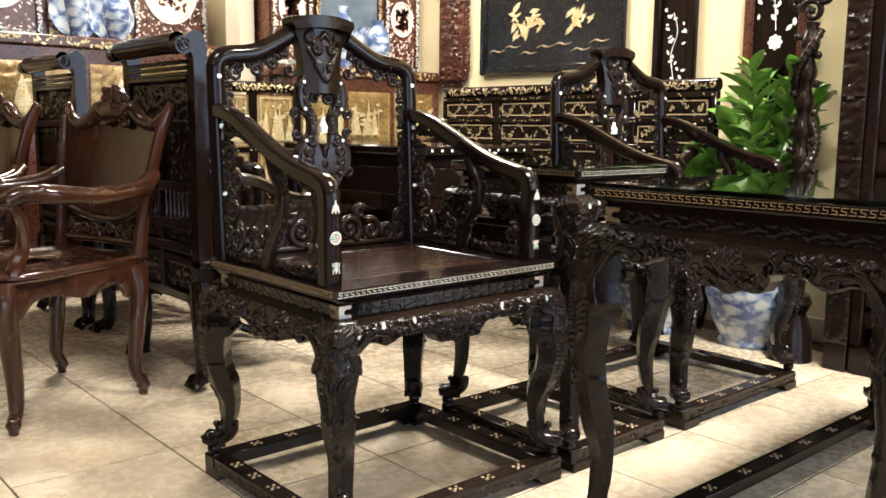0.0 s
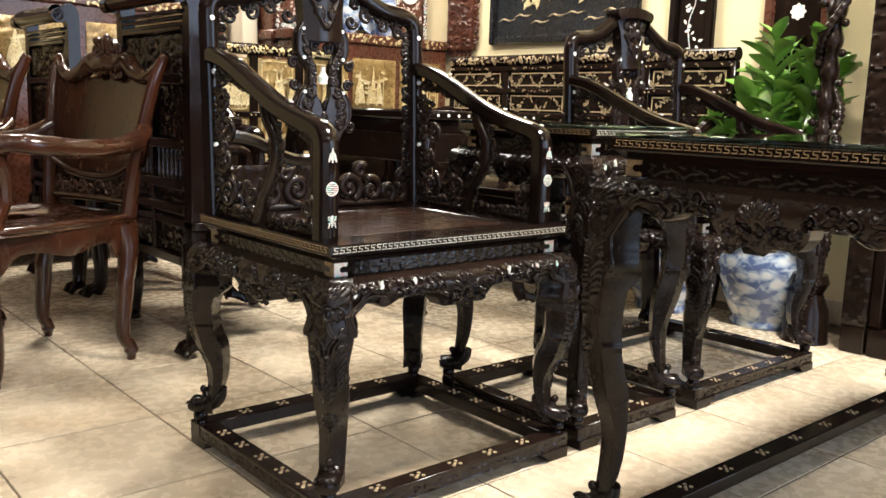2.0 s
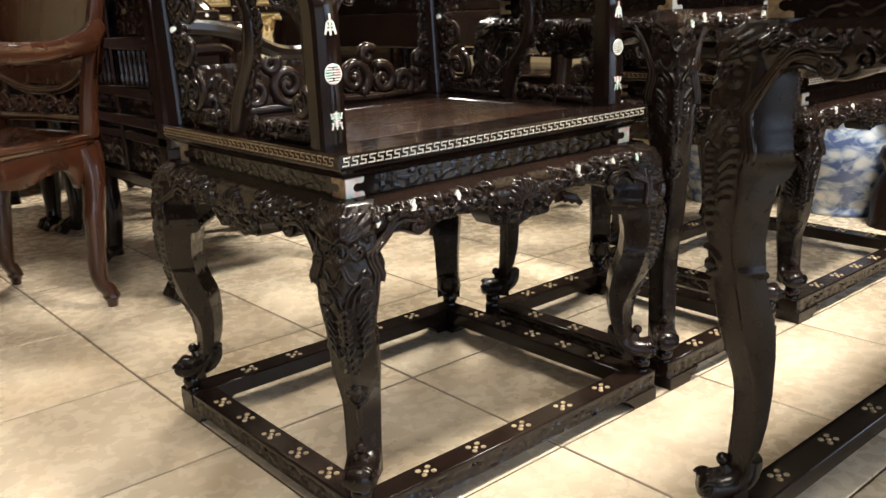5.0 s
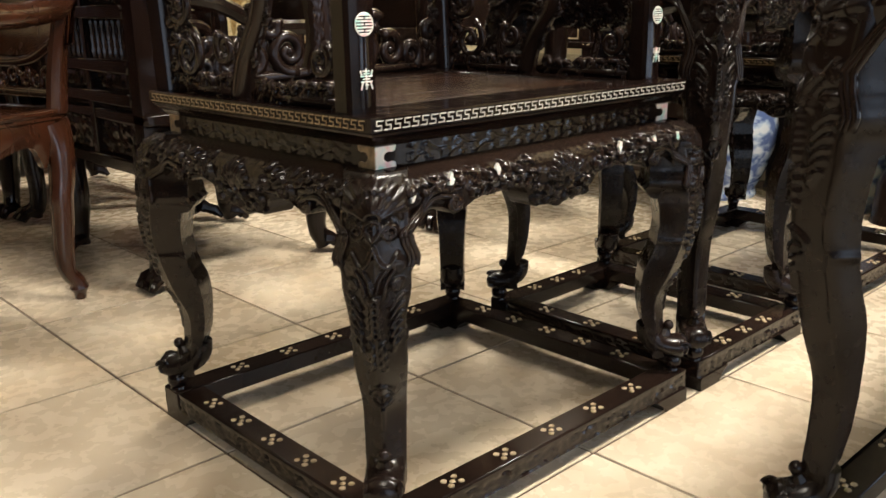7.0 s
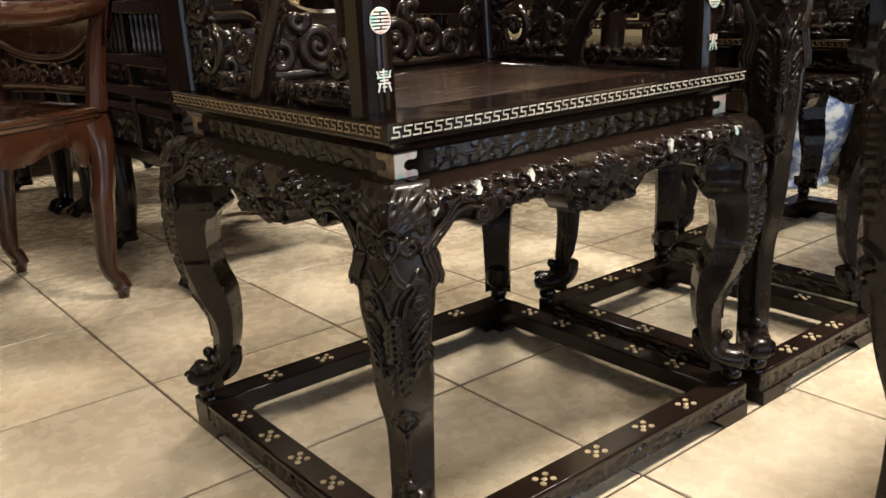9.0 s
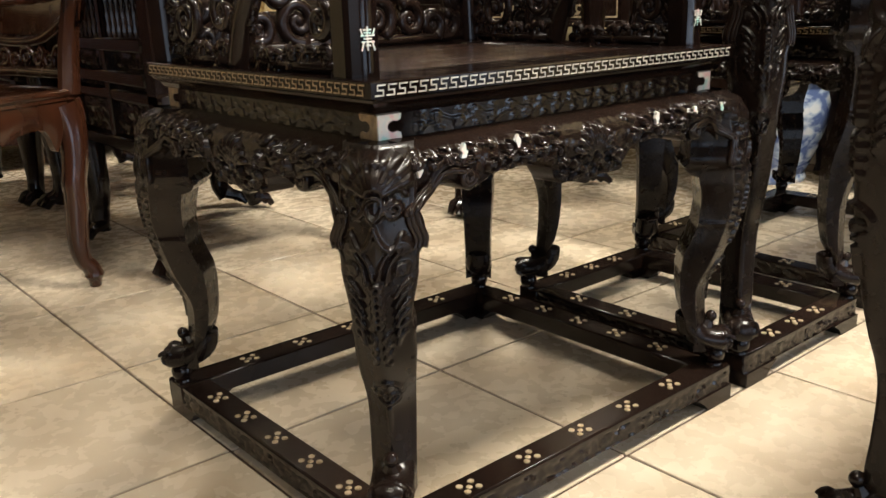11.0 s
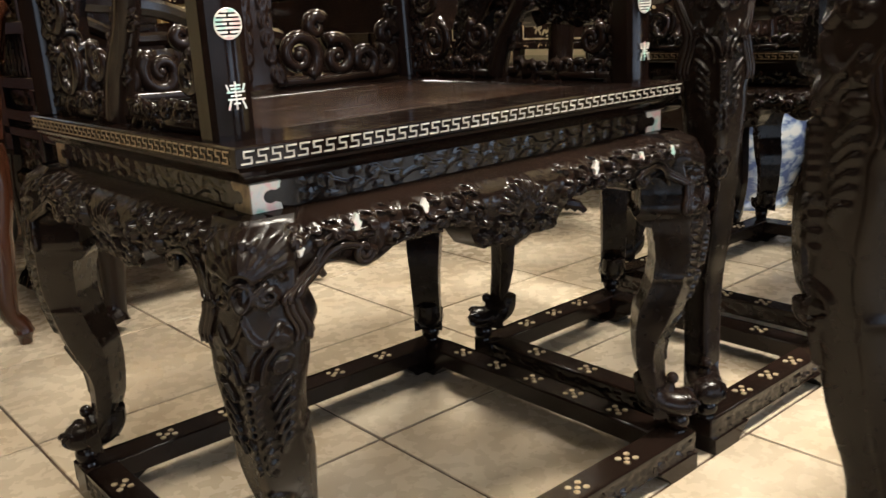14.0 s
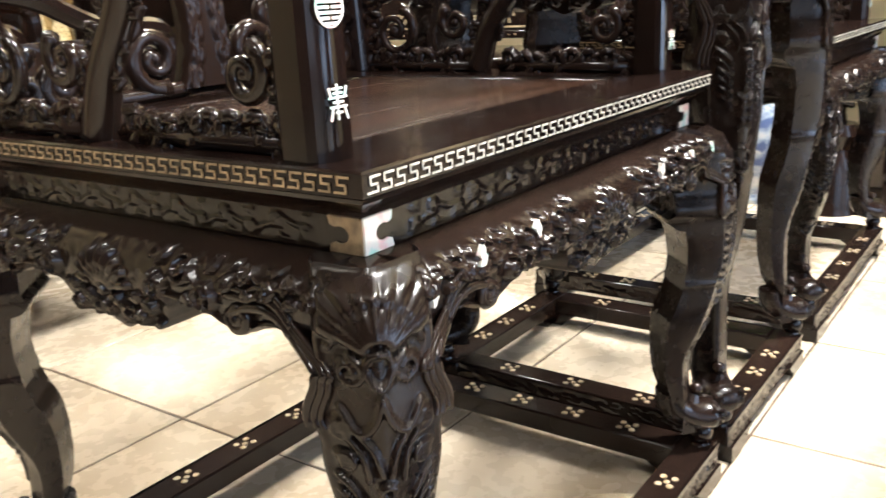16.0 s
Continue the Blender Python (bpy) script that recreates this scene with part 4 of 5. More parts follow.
def tea_table(m, L, D):
    root = thing("tea_table", m, "long carved blackwood tea table on a base frame, with pearl inlay", "table")
    stand(root, L, D, 0.757, k=1.06, seed=15, flowers=5, ix=0.012, iy=0.012, inlays=(0, 1, 2, 3), splay=0.9)
    glass = tagged(new("glass_top", Buf().box(-L / 2 + 0.016, L / 2 - 0.016, -D / 2 + 0.016, D / 2 - 0.016, 0.0, 0.008, 0.0015).mesh("glass_top", GLASS)), "long clear glass sheet covering the tea table", "glass top")
    glass.matrix_basis = m @ pose(L / 2, D / 2, 0.7578)
    return root


chair = blackwood_armchair(pose(0, 0, 0), "black carved wooden armchair with mother-of-pearl inlay, on a square base frame")
chair_two = copy_thing(chair, pose(1.198, 0, 0))
tagged(chair_two, "black carved armchair with inlay, beyond the narrow side table")
side_table(pose(0.703, 0, 0))
tea_table(pose(0.322, -0.918, 0), 1.36, 0.60)

# ---------------------------------------------------------------- the rest of the shop


def relief_panel(b, place, w, h, cell, amp, seed, step=0.008):
    """A carved panel w by h; place turns (u, v, out) into a point."""
    u, v = np.linspace(0, w, max(4, int(w / step))), np.linspace(0, h, max(4, int(h / step)))
    U, V = np.meshgrid(u, v, indexing="ij")
    H = scrollwork(U, V, cell, seed) * amp * np.clip(np.minimum(np.minimum(U, w - U), np.minimum(V, h - V)) / (cell * 0.3), 0, 1)
    P = np.array([[place(U[i, j], V[i, j], H[i, j]) for j in range(len(v))] for i in range(len(u))])
    return b.grid(P)


def scatter(place, w, h, n, size, seed, vine=True):
    """Thin inlaid leaves, petals and stems spread along waving stems over a panel."""
    rng = np.random.default_rng(seed)
    b = Buf()
    for i in range(n):
        if vine:
            q = rng.random()
            u, v = w * q, h * (0.5 + 0.36 * math.sin(q * 9 * w / max(h, 0.05) * 0.4 + seed)) + rng.normal(0, h * 0.09)
        else:
            u, v = w * rng.random(), h * rng.random()
        if not (0.004 < u < w - 0.004 and 0.004 < v < h - 0.004):
            continue
        a, s = rng.random() * 6.28, size * rng.uniform(0.5, 1.3)
        ca, sa = math.cos(a), math.sin(a)
        leaf = [(-1, 0), (-0.4, 0.42), (0.3, 0.38), (1, 0), (0.3, -0.38), (-0.4, -0.42)]
        b.plate([(u + s * (x * ca - y * sa), v + s * (x * sa + y * ca)) for x, y in leaf], 0.0008, place)
    return b


def landscape(place, w, h, seed):
    """Flat gilded peaks, tree trunks and clouds of a landscape panel."""
    rng = np.random.default_rng(seed)
    b = Buf()
    for i in range(5):
        c, half, top = w * rng.uniform(0.1, 0.9), w * rng.uniform(0.06, 0.14), h * rng.uniform(0.5, 0.9)
        peak = [(c - half, h * 0.12), (c - half * 0.6, top * 0.55), (c - half * 0.3, top * 0.7), (c, top), (c + half * 0.25, top * 0.78), (c + half * 0.6, top * 0.5), (c + half, h * 0.12)]
        b.plate([(min(max(u, 0.006), w - 0.006), v) for u, v in peak], 0.0016 + 0.0003 * i, place)
    for i in range(7):
        u, top = w * rng.uniform(0.06, 0.94), h * rng.uniform(0.3, 0.7)
        b.plate([(u - 0.003, h * 0.08), (u + 0.004, h * 0.08), (u + 0.006, top), (u + 0.001, top)], 0.0036, place)
        for q in range(5):
            a, r = rng.uniform(-0.018, 0.018), rng.uniform(0.006, 0.012)
            b.plate([(min(max(u + a + r * math.cos(t) * 1.5, 0.006), w - 0.006), top + a * 0.4 + r * math.sin(t) * 0.7) for t in np.linspace(0, 5.6, 8)], 0.004 + 0.0002 * q, place)
    for i in range(6):
        u, v, r = w * rng.uniform(0.12, 0.88), h * rng.uniform(0.1, 0.9), w * rng.uniform(0.03, 0.08)
        b.plate([(u - r, v), (u - r * 0.4, v + 0.008), (u + r * 0.5, v + 0.005), (u + r, v), (u + r * 0.3, v - 0.006), (u - r * 0.5, v - 0.004)], 0.0032, place)
    return b


def rosewood_armchair(m):
    root = thing("rosewood_armchair", m, "glossy red-brown rosewood armchair with a wide shaped back and cabriole legs", "armchair", "rosewood armchairs")
    # seat board, rounded towards the front (the chair faces -x)
    out = bez([(0.20, -0.205), (0.02, -0.245), (-0.16, -0.265), (-0.235, -0.22), (-0.255, 0.0), (-0.235, 0.22), (-0.16, 0.265), (0.02, 0.245), (0.20, 0.205)], 64)
    rings = []
    for sc, z in ((0.2, 0.443), (0.80, 0.443), (0.83, 0.450), (0.98, 0.452), (1.0, 0.447), (1.0, 0.440), (0.975, 0.434), (0.985, 0.428), (0.96, 0.424)):
        rings.append(np.column_stack([out[:, 0] * sc, out[:, 1] * sc, np.full(len(out), z)]))
    part("seat", Buf().grid(np.array(rings), wrap_v=True), BROWN, root, sharp=50)
    for sg in (-1, 1):
        pts = bez([(0.17, sg * 0.205), (0.02, sg * 0.232), (-0.19, sg * 0.232)], 40)
        v = np.linspace(0, 1, 10)
        q = np.linspace(0, 1, len(pts))
        drop = 0.050 + 0.022 * np.exp(-((q - 0.5) / 0.16) ** 2) + 0.055 * np.exp(-(q / 0.09) ** 2) + 0.055 * np.exp(-((1 - q) / 0.09) ** 2)
        P = np.array([[(p[0], p[1] + sg * (0.006 * math.sin(t * 3.1) + 0.006 * math.exp(-((qq - 0.5) / 0.12) ** 2) * abs(math.sin(t * 9 + qq * 50))), 0.425 - t * d) for t in v] + [(p[0], p[1] - sg * 0.02, 0.425 - d), (p[0], p[1] - sg * 0.02, 0.425)] for p, d, qq in zip(pts, drop, q)])
        part("side_apron", Buf().grid(P, wrap_v=True), BROWN, root, sharp=60)
    pts = np.linspace(-0.20, 0.20, 40)
    P = np.array([[(-0.225 - 0.006 * math.sin(t * 3.1), y, 0.425 - t * (0.05 + 0.025 * math.exp(-(y / 0.07) ** 2) + 0.05 * math.exp(-((abs(y) - 0.2) / 0.03) ** 2))) for t in np.linspace(0, 1, 8)] + [(-0.20, y, 0.375), (-0.20, y, 0.425)] for y in pts])
    part("front_apron", Buf().grid(P, wrap_v=True), BROWN, root, sharp=60)
    for sg in (-1, 1):
        fl = bez([(-0.212, sg * 0.218, 0.42), (-0.226, sg * 0.232, 0.36), (-0.214, sg * 0.224, 0.26), (-0.194, sg * 0.206, 0.14), (-0.196, sg * 0.208, 0.06), (-0.216, sg * 0.226, 0.035), (-0.219, sg * 0.229, 0.002)], 40)
        rad = np.interp(np.linspace(0, 1, len(fl)), [0, 0.15, 0.4, 0.7, 0.82, 0.88, 0.93, 1], [0.034, 0.036, 0.026, 0.019, 0.019, 0.023, 0.015, 0.013])
        part("front_leg", Buf().tube(fl, rad, 10), BROWN, root)
        bl = bez([(0.175, sg * 0.190, 0.42), (0.200, sg * 0.202, 0.35), (0.222, sg * 0.205, 0.25), (0.212, sg * 0.205, 0.12), (0.214, sg * 0.207, 0.07), (0.232, sg * 0.212, 0.040), (0.234, sg * 0.213, 0.002)], 40)
        rad = np.interp(np.linspace(0, 1, len(bl)), [0, 0.3, 0.7, 0.85, 0.9, 0.93, 1], [0.032, 0.028, 0.019, 0.020, 0.023, 0.015, 0.013])
        part("back_leg", Buf().tube(bl, rad, 10), BROWN, root)
        st = bez([(0.185, sg * 0.195, 0.44), (0.195, sg * 0.205, 0.56), (0.215, sg * 0.225, 0.70), (0.245, sg * 0.245, 0.84), (0.27, sg * 0.255, 0.905), (0.275, sg * 0.262, 0.93)], 40)
        rad = np.interp(np.linspace(0, 1, len(st)), [0, 0.6, 0.92, 1], [0.017, 0.016, 0.014, 0.007])
        part("back_stile", Buf().tube(st, rad, 9, 1.35, (1, 0, 0)), BROWN, root)
        ar = bez([(0.222, sg * 0.228, 0.705), (0.16, sg * 0.255, 0.668), (0.05, sg * 0.285, 0.652), (-0.08, sg * 0.292, 0.664), (-0.17, sg * 0.272, 0.672), (-0.215, sg * 0.258, 0.655), (-0.21, sg * 0.252, 0.630)], 44)
        rad = np.interp(np.linspace(0, 1, len(ar)), [0, 0.15, 0.3, 0.7, 0.9, 1], [0.026, 0.030, 0.027, 0.026, 0.025, 0.016])
        arm = part("arm", Buf().tube(ar, rad, 12, 0.95, (0, 0, 1)), BROWN, root)
        pad = ar[12:27] + np.array([0, 0, 0.010])
        part("arm_pad", Buf().tube(pad, np.interp(np.linspace(0, 1, len(pad)), [0, 0.08, 0.92, 1], [0.015, 0.026, 0.026, 0.015]), 10, 0.75, (0, 0, 1)), BROWN, arm)
        po = bez([(-0.20, sg * 0.255, 0.65), (-0.168, sg * 0.246, 0.60), (-0.165, sg * 0.238, 0.53), (-0.19, sg * 0.235, 0.47), (-0.195, sg * 0.235, 0.44)], 26)
        part("arm_post", Buf().tube(po, np.interp(np.linspace(0, 1, len(po)), [0, 0.5, 1], [0.018, 0.019, 0.026]), 9), BROWN, root)
    # wide back board with a waved crest
    y, v = np.linspace(-0.238, 0.238, 60), np.linspace(0, 1, 24)
    Y, V = np.meshgrid(y, v, indexing="ij")
    lo = 0.565 + 0.030 * (Y / 0.238) ** 2
    hi = 0.868 + 0.012 * np.cos(Y * 24)
    Z = lo + V * (hi - lo)
    X = 0.198 + (Z - 0.55) * 0.20 + 0.03 * (1 - (Y / 0.238) ** 2)
    F = np.stack([X - 0.008, Y, Z], -1)
    B = np.stack([X + 0.010, Y, Z], -1)
    part("back_board", Buf().grid(np.concatenate([F, B[:, ::-1]], 1), wrap_v=True), BROWN, root)
    b = Buf()
    for sg in (-1, 1):
        cr = bez([(0.276, sg * 0.262, 0.93), (0.268, sg * 0.235, 0.885), (0.268, sg * 0.19, 0.86), (0.272, sg * 0.13, 0.876), (0.276, sg * 0.085, 0.91), (0.276, sg * 0.05, 0.90), (0.276, 0, 0.905)], 40)
        b.tube(cr, np.interp(np.linspace(0, 1, len(cr)), [0, 0.3, 0.7, 1], [0.013, 0.024, 0.030, 0.034]), 10)
        scroll_group(b, lambda u, v, o: (0.268 + o, u, v), [(sg * 0.045, 0.945, 0.030, 1.4 * sg, 1.2), (sg * 0.088, 0.90, 0.024, -1.3 * sg, 0.4), (sg * 0.018, 0.895, 0.026, 1.2 * sg, 2.2), (sg * 0.05, 0.875, 0.022, 1.2 * sg, 0.2)], 0.020)
    b.ball((0.268, 0, 0.965), 0.022, 9, (0.7, 0.9, 1.3))
    part("crest", b, BROWN, root, sharp=90)
    b = Buf()
    b.tube(bez([(0.195, -0.205, 0.60), (0.205, -0.1, 0.560), (0.21, 0, 0.55), (0.205, 0.1, 0.560), (0.195, 0.205, 0.60)], 24), 0.012, 8)
    for i in range(9):
        a = (i - 4) * 0.042
        scroll_group(b, lambda u, v, o: (0.195 + o, u, v), [(a, 0.515 + 0.006 * math.cos(i * 2.4), 0.022, 1.3 * (-1) ** i, i)], 0.013)
    b.tube([(0.19, -0.19, 0.482), (0.195, 0, 0.485), (0.19, 0.19, 0.482)], 0.012, 8)
    part("carved_lower_rail", b, BROWN, root, sharp=90)
    for ob in root.children_recursive:
        for v in ob.data.vertices:
            if v.co.x > 0:
                v.co.x += 0.068 * min(1.0, v.co.x / 0.18) * min(1.0, max(0.0, v.co.z - 0.25) / 0.17)
    return root


def high_back_armchair(m, label):
    """A tall blackwood chair seen from behind: its back is the plane x = 0, its seat reaches towards +x."""
    root = thing("high_back_armchair", m, label, "armchair", "high-backed armchairs")
    W, Hh = 0.57, 1.125
    for y in (0.0, W - 0.05):
        prof = [(0.0, 0.22), (0.045, 0.22), (0.045, Hh - 0.03)] + [(0.01 + 0.035 * math.cos(a), Hh - 0.03 + 0.055 * math.sin(a)) for a in np.linspace(0.1, 1.9, 10)]
        prof += [(-0.03 + 0.028 * math.cos(a), Hh - 0.022 + 0.028 * math.sin(a)) for a in np.linspace(1.4, 5.6, 14)] + [(0.0, Hh - 0.06)]
        b = Buf().plate(prof, 0.05, lambda u, v, o, y=y: (u, y + o, v))
        sp = spiral(-0.030, Hh - 0.022, 0.022, 0.004, 1.6, 0.5)
        b.tube([(p[0], y - 0.001, p[1]) for p in sp], 0.0045, 6)
        part("back_post", b, EBONY, root, sharp=30)
    prof = [(0.03 * math.cos(a) - 0.02, 0.034 * math.sin(a)) for a in np.linspace(0, 2 * math.pi, 22, endpoint=False)]
    P = np.array([[(p[0] - 0.006, y, Hh - 0.012 + p[1]) for p in prof] for y in (0.05, W - 0.05)])
    b = Buf().grid(P, wrap_v=True)
    for q in range(3):
        b.box(-0.012 + q * 0.006, 0.04, 0.05, W - 0.05, Hh - 0.075 - q * 0.018, Hh - 0.062 - q * 0.018, 0.003)
    part("rolled_crest", b, EBONY, root)
    for z in (0.30, 0.46, 0.536, 0.66, 0.86):
        part("back_rail", Buf().box(-0.004, 0.035, 0.05, W - 0.05, z - 0.016, z + 0.016, 0.004), EBONY, root)
    part("back_rail", Buf().box(-0.004, 0.035, 0.05, W - 0.05, Hh - 0.125, Hh - 0.108, 0.004), EBONY, root)
    for z0, z1, cell, seed in ((0.876, Hh - 0.125, 0.035, 31), (0.676, 0.844, 0.03, 32), (0.476, 0.520, 0.02, 34), (0.316, 0.444, 0.03, 33)):
        for y0, y1 in ((0.05, W / 2 - 0.012), (W / 2 + 0.012, W - 0.05)) if z0 < 0.8 else ((0.05, W - 0.05),):
            b = relief_panel(Buf(), lambda u, v, o: (0.014 - o, y0 + u, z0 + v), y1 - y0, z1 - z0, cell, 0.010, seed)
            part("carved_panel", b.box(0.0145, 0.028, y0, y1, z0, z1, 0.001), CARVED, root)
    part("back_mullion", Buf().box(-0.002, 0.035, W / 2 - 0.012, W / 2 + 0.012, 0.316, 0.844, 0.003), EBONY, root)
    for i in range(14):
        y = 0.075 + i * (W - 0.15) / 13
        b = Buf().lathe([(0.006, 0), (0.009, 0.015), (0.004, 0.03), (0.008, 0.05), (0.004, 0.07), (0.009, 0.082), (0.006, 0.092)], (0.014, y, 0.5525), 8)
        part("spindle", b, CARVED, root)
    # seat, arms, apron and legs
    part("seat", Buf().box(0.0, 0.53, -0.01, W + 0.01, 0.40, 0.435, 0.008).box(0.03, 0.50, 0.02, W - 0.02, 0.355, 0.40, 0.004), EBONY, root)
    for y, sg in ((0.0, -1), (W, 1)):
        b = relief_panel(Buf(), lambda u, v, o: (0.04 + u, y + sg * (0.005 + o), 0.27 + v), 0.46, 0.10, 0.03, 0.010, 35)
        part("side_apron", b.box(0.04, 0.50, y - 0.012, y + 0.0045, 0.27, 0.37, 0.002), CARVED, root)
        st = bez([(0.04, y, 0.70), (0.2, y, 0.68), (0.34, y, 0.62), (0.47, y, 0.61), (0.49, y, 0.56), (0.48, y, 0.44)], 30)
        part("arm", Buf().tube(st, 0.02, 8), EBONY, root)
        b = relief_panel(Buf(), lambda u, v, o: (0.05 + u, y + sg * (0.008 + o), 0.44 + v), 0.40, 0.16, 0.03, 0.008, 36)
        part("arm_panel", b.box(0.05, 0.45, y - 0.008, y + 0.0075, 0.44, 0.60, 0.002), CARVED, root)
        for x in (0.025, 0.49):
            lg = bez([(x, y - sg * 0.03, 0.36), (x + (0.012 if x > 0.2 else -0.004), y - sg * 0.02, 0.27), (x, y - sg * 0.035, 0.15), (x - 0.004, y - sg * 0.035, 0.07), (x + (0.02 if x > 0.2 else -0.01), y - sg * 0.03, 0.03)], 30)
            b = Buf().tube(lg, np.interp(np.linspace(0, 1, len(lg)), [0, 0.3, 0.7, 0.9, 1], [0.045, 0.042, 0.026, 0.027, 0.034]), 10)
            for a in (-0.6, 0.0, 0.6):
                dx = (1 if x > 0.2 else -1)
                b.tube([(x + dx * 0.004, y - sg * 0.03 + a * 0.03, 0.045), (x + dx * 0.038, y - sg * 0.03 + a * 0.05, 0.034), (x + dx * 0.052, y - sg * 0.03 + a * 0.06, 0.012)], [0.018, 0.015, 0.009], 7)
            part("claw_leg", b, EBONY, root)
    return root


def inlaid_settee(m, W, label, gold=False, high=1.06, seed=50):
    """A long settee: it faces -y, its back stands at y = 0; width along x."""
    root = thing("settee", m, label, "settee", "inlaid settees")
    inlay = GOLD if gold else BRASSY
    part("seat", Buf().box(0, W, -0.52, 0.02, 0.42, 0.46, 0.008).box(0.02, W - 0.02, -0.50, 0.0, 0.36, 0.42, 0.004), EBONY, root)
    b = Buf().tube([(0.0, 0.0, high - 0.02), (W, 0.0, high - 0.02)], 0.028, 12)
    roll = part("rolled_crest", b, EBONY, root)
    sc = scatter(lambda u, v, o: (u, -0.0285 - o + 0.012 * abs(v / 0.04 - 0.5), high - 0.04 + v), W, 0.04, int(260 * W), 0.010, seed, False)
    tagged(part("crest_inlay", sc, inlay, roll), kind="stuff")
    n = max(3, round(W / 0.42))
    pw = W / n
    for i in range(n + 1):
        x = i * pw
        part("back_post", Buf().box(max(0, x - 0.022), min(W, x + 0.022), -0.018, 0.018, 0.46, high - 0.045, 0.004), EBONY, root)
    for z in (0.50, 0.74) if gold else (0.50, 0.78, 0.90, high - 0.06):
        part("back_rail", Buf().box(0.022, W - 0.022, -0.022, 0.014, z - 0.014, z + 0.014, 0.004), EBONY, root)
        rail_in = scatter(lambda u, v, o: (u, -0.0222 - o, z - 0.008 + v), W, 0.016, int(60 * W), 0.006, seed + 1, False)
        tagged(part("rail_inlay", rail_in, inlay, root), kind="stuff")
    for i in range(n):
        x0, x1 = i * pw + 0.022, (i + 1) * pw - 0.022
        for z0, z1 in ((0.514, 0.726), (0.754, high - 0.06)) if gold else ((0.514, 0.766), (0.794, 0.886), (0.914, high - 0.074)):
            if z1 - z0 < 0.03:
                continue
            b = relief_panel(Buf(), lambda u, v, o: (x0 + u, -0.006 - o, z0 + v), x1 - x0, z1 - z0, 0.035, 0.008, seed + i, 0.012)
            pan = part("back_panel", b.box(x0, x1, -0.0055, 0.006, z0, z1, 0.001), GILTGROUND if gold else CARVED, root)
            if gold:
                b = landscape(lambda u, v, o: (x0 + u, -0.0145 - o, z0 + v), x1 - x0, z1 - z0, seed + 7 * i)
            else:
                b = scatter(lambda u, v, o: (x0 + u, -0.0145 - o, z0 + v), x1 - x0, z1 - z0, 110 if z1 - z0 > 0.2 else 70, 0.010, seed + 7 * i)
            fr = [(0.02, 0.012), (x1 - x0 - 0.02, 0.012), (x1 - x0 - 0.02, z1 - z0 - 0.012), (0.02, z1 - z0 - 0.012)]
            for (a0, c0), (a1, c1) in zip(fr, fr[1:] + fr[:1]):
                w = 0.003
                b.plate([(min(a0, a1) - w, min(c0, c1) - w), (max(a0, a1) + w, min(c0, c1) - w), (max(a0, a1) + w, max(c0, c1) + w), (min(a0, a1) - w, max(c0, c1) + w)], 0.0008, lambda u, v, o: (x0 + u, -0.0135 - o, z0 + v))
            tagged(part("panel_inlay", b, inlay, pan), kind="stuff")
    b = relief_panel(Buf(), lambda u, v, o: (0.03 + u, -0.502 - o, 0.26 + v), W - 0.06, 0.11, 0.035, 0.010, seed + 90, 0.012)
    part("front_apron", b.box(0.03, W - 0.03, -0.5015, -0.48, 0.26, 0.37, 0.002), CARVED, root)
    for x in (0.02, W - 0.02):
        st = bez([(x, 0.0, 0.80), (x, -0.15, 0.77), (x, -0.30, 0.69), (x, -0.46, 0.67), (x, -0.49, 0.62), (x, -0.48, 0.46)], 30)
        part("arm", Buf().tube(st, 0.024, 8), EBONY, root)
        b = relief_panel(Buf(), lambda u, v, o: (x + 0.008 + o, -0.44 + u, 0.46 + v), 0.42, 0.2, 0.035, 0.008, seed + 3, 0.012)
        part("arm_panel", b.box(x - 0.008, x + 0.0075, -0.44, -0.02, 0.46, 0.66, 0.002), CARVED, root)
        for y in (-0.46, -0.03):
            lg = bez([(x, y, 0.37), (x, y - 0.01, 0.28), (x, y + 0.006, 0.14), (x, y, 0.06), (x, y - 0.02, 0.025)], 24)
            part("leg", Buf().tube(lg, np.interp(np.linspace(0, 1, len(lg)), [0, 0.3, 0.7, 1], [0.042, 0.040, 0.026, 0.024]), 9), EBONY, root)
    return root


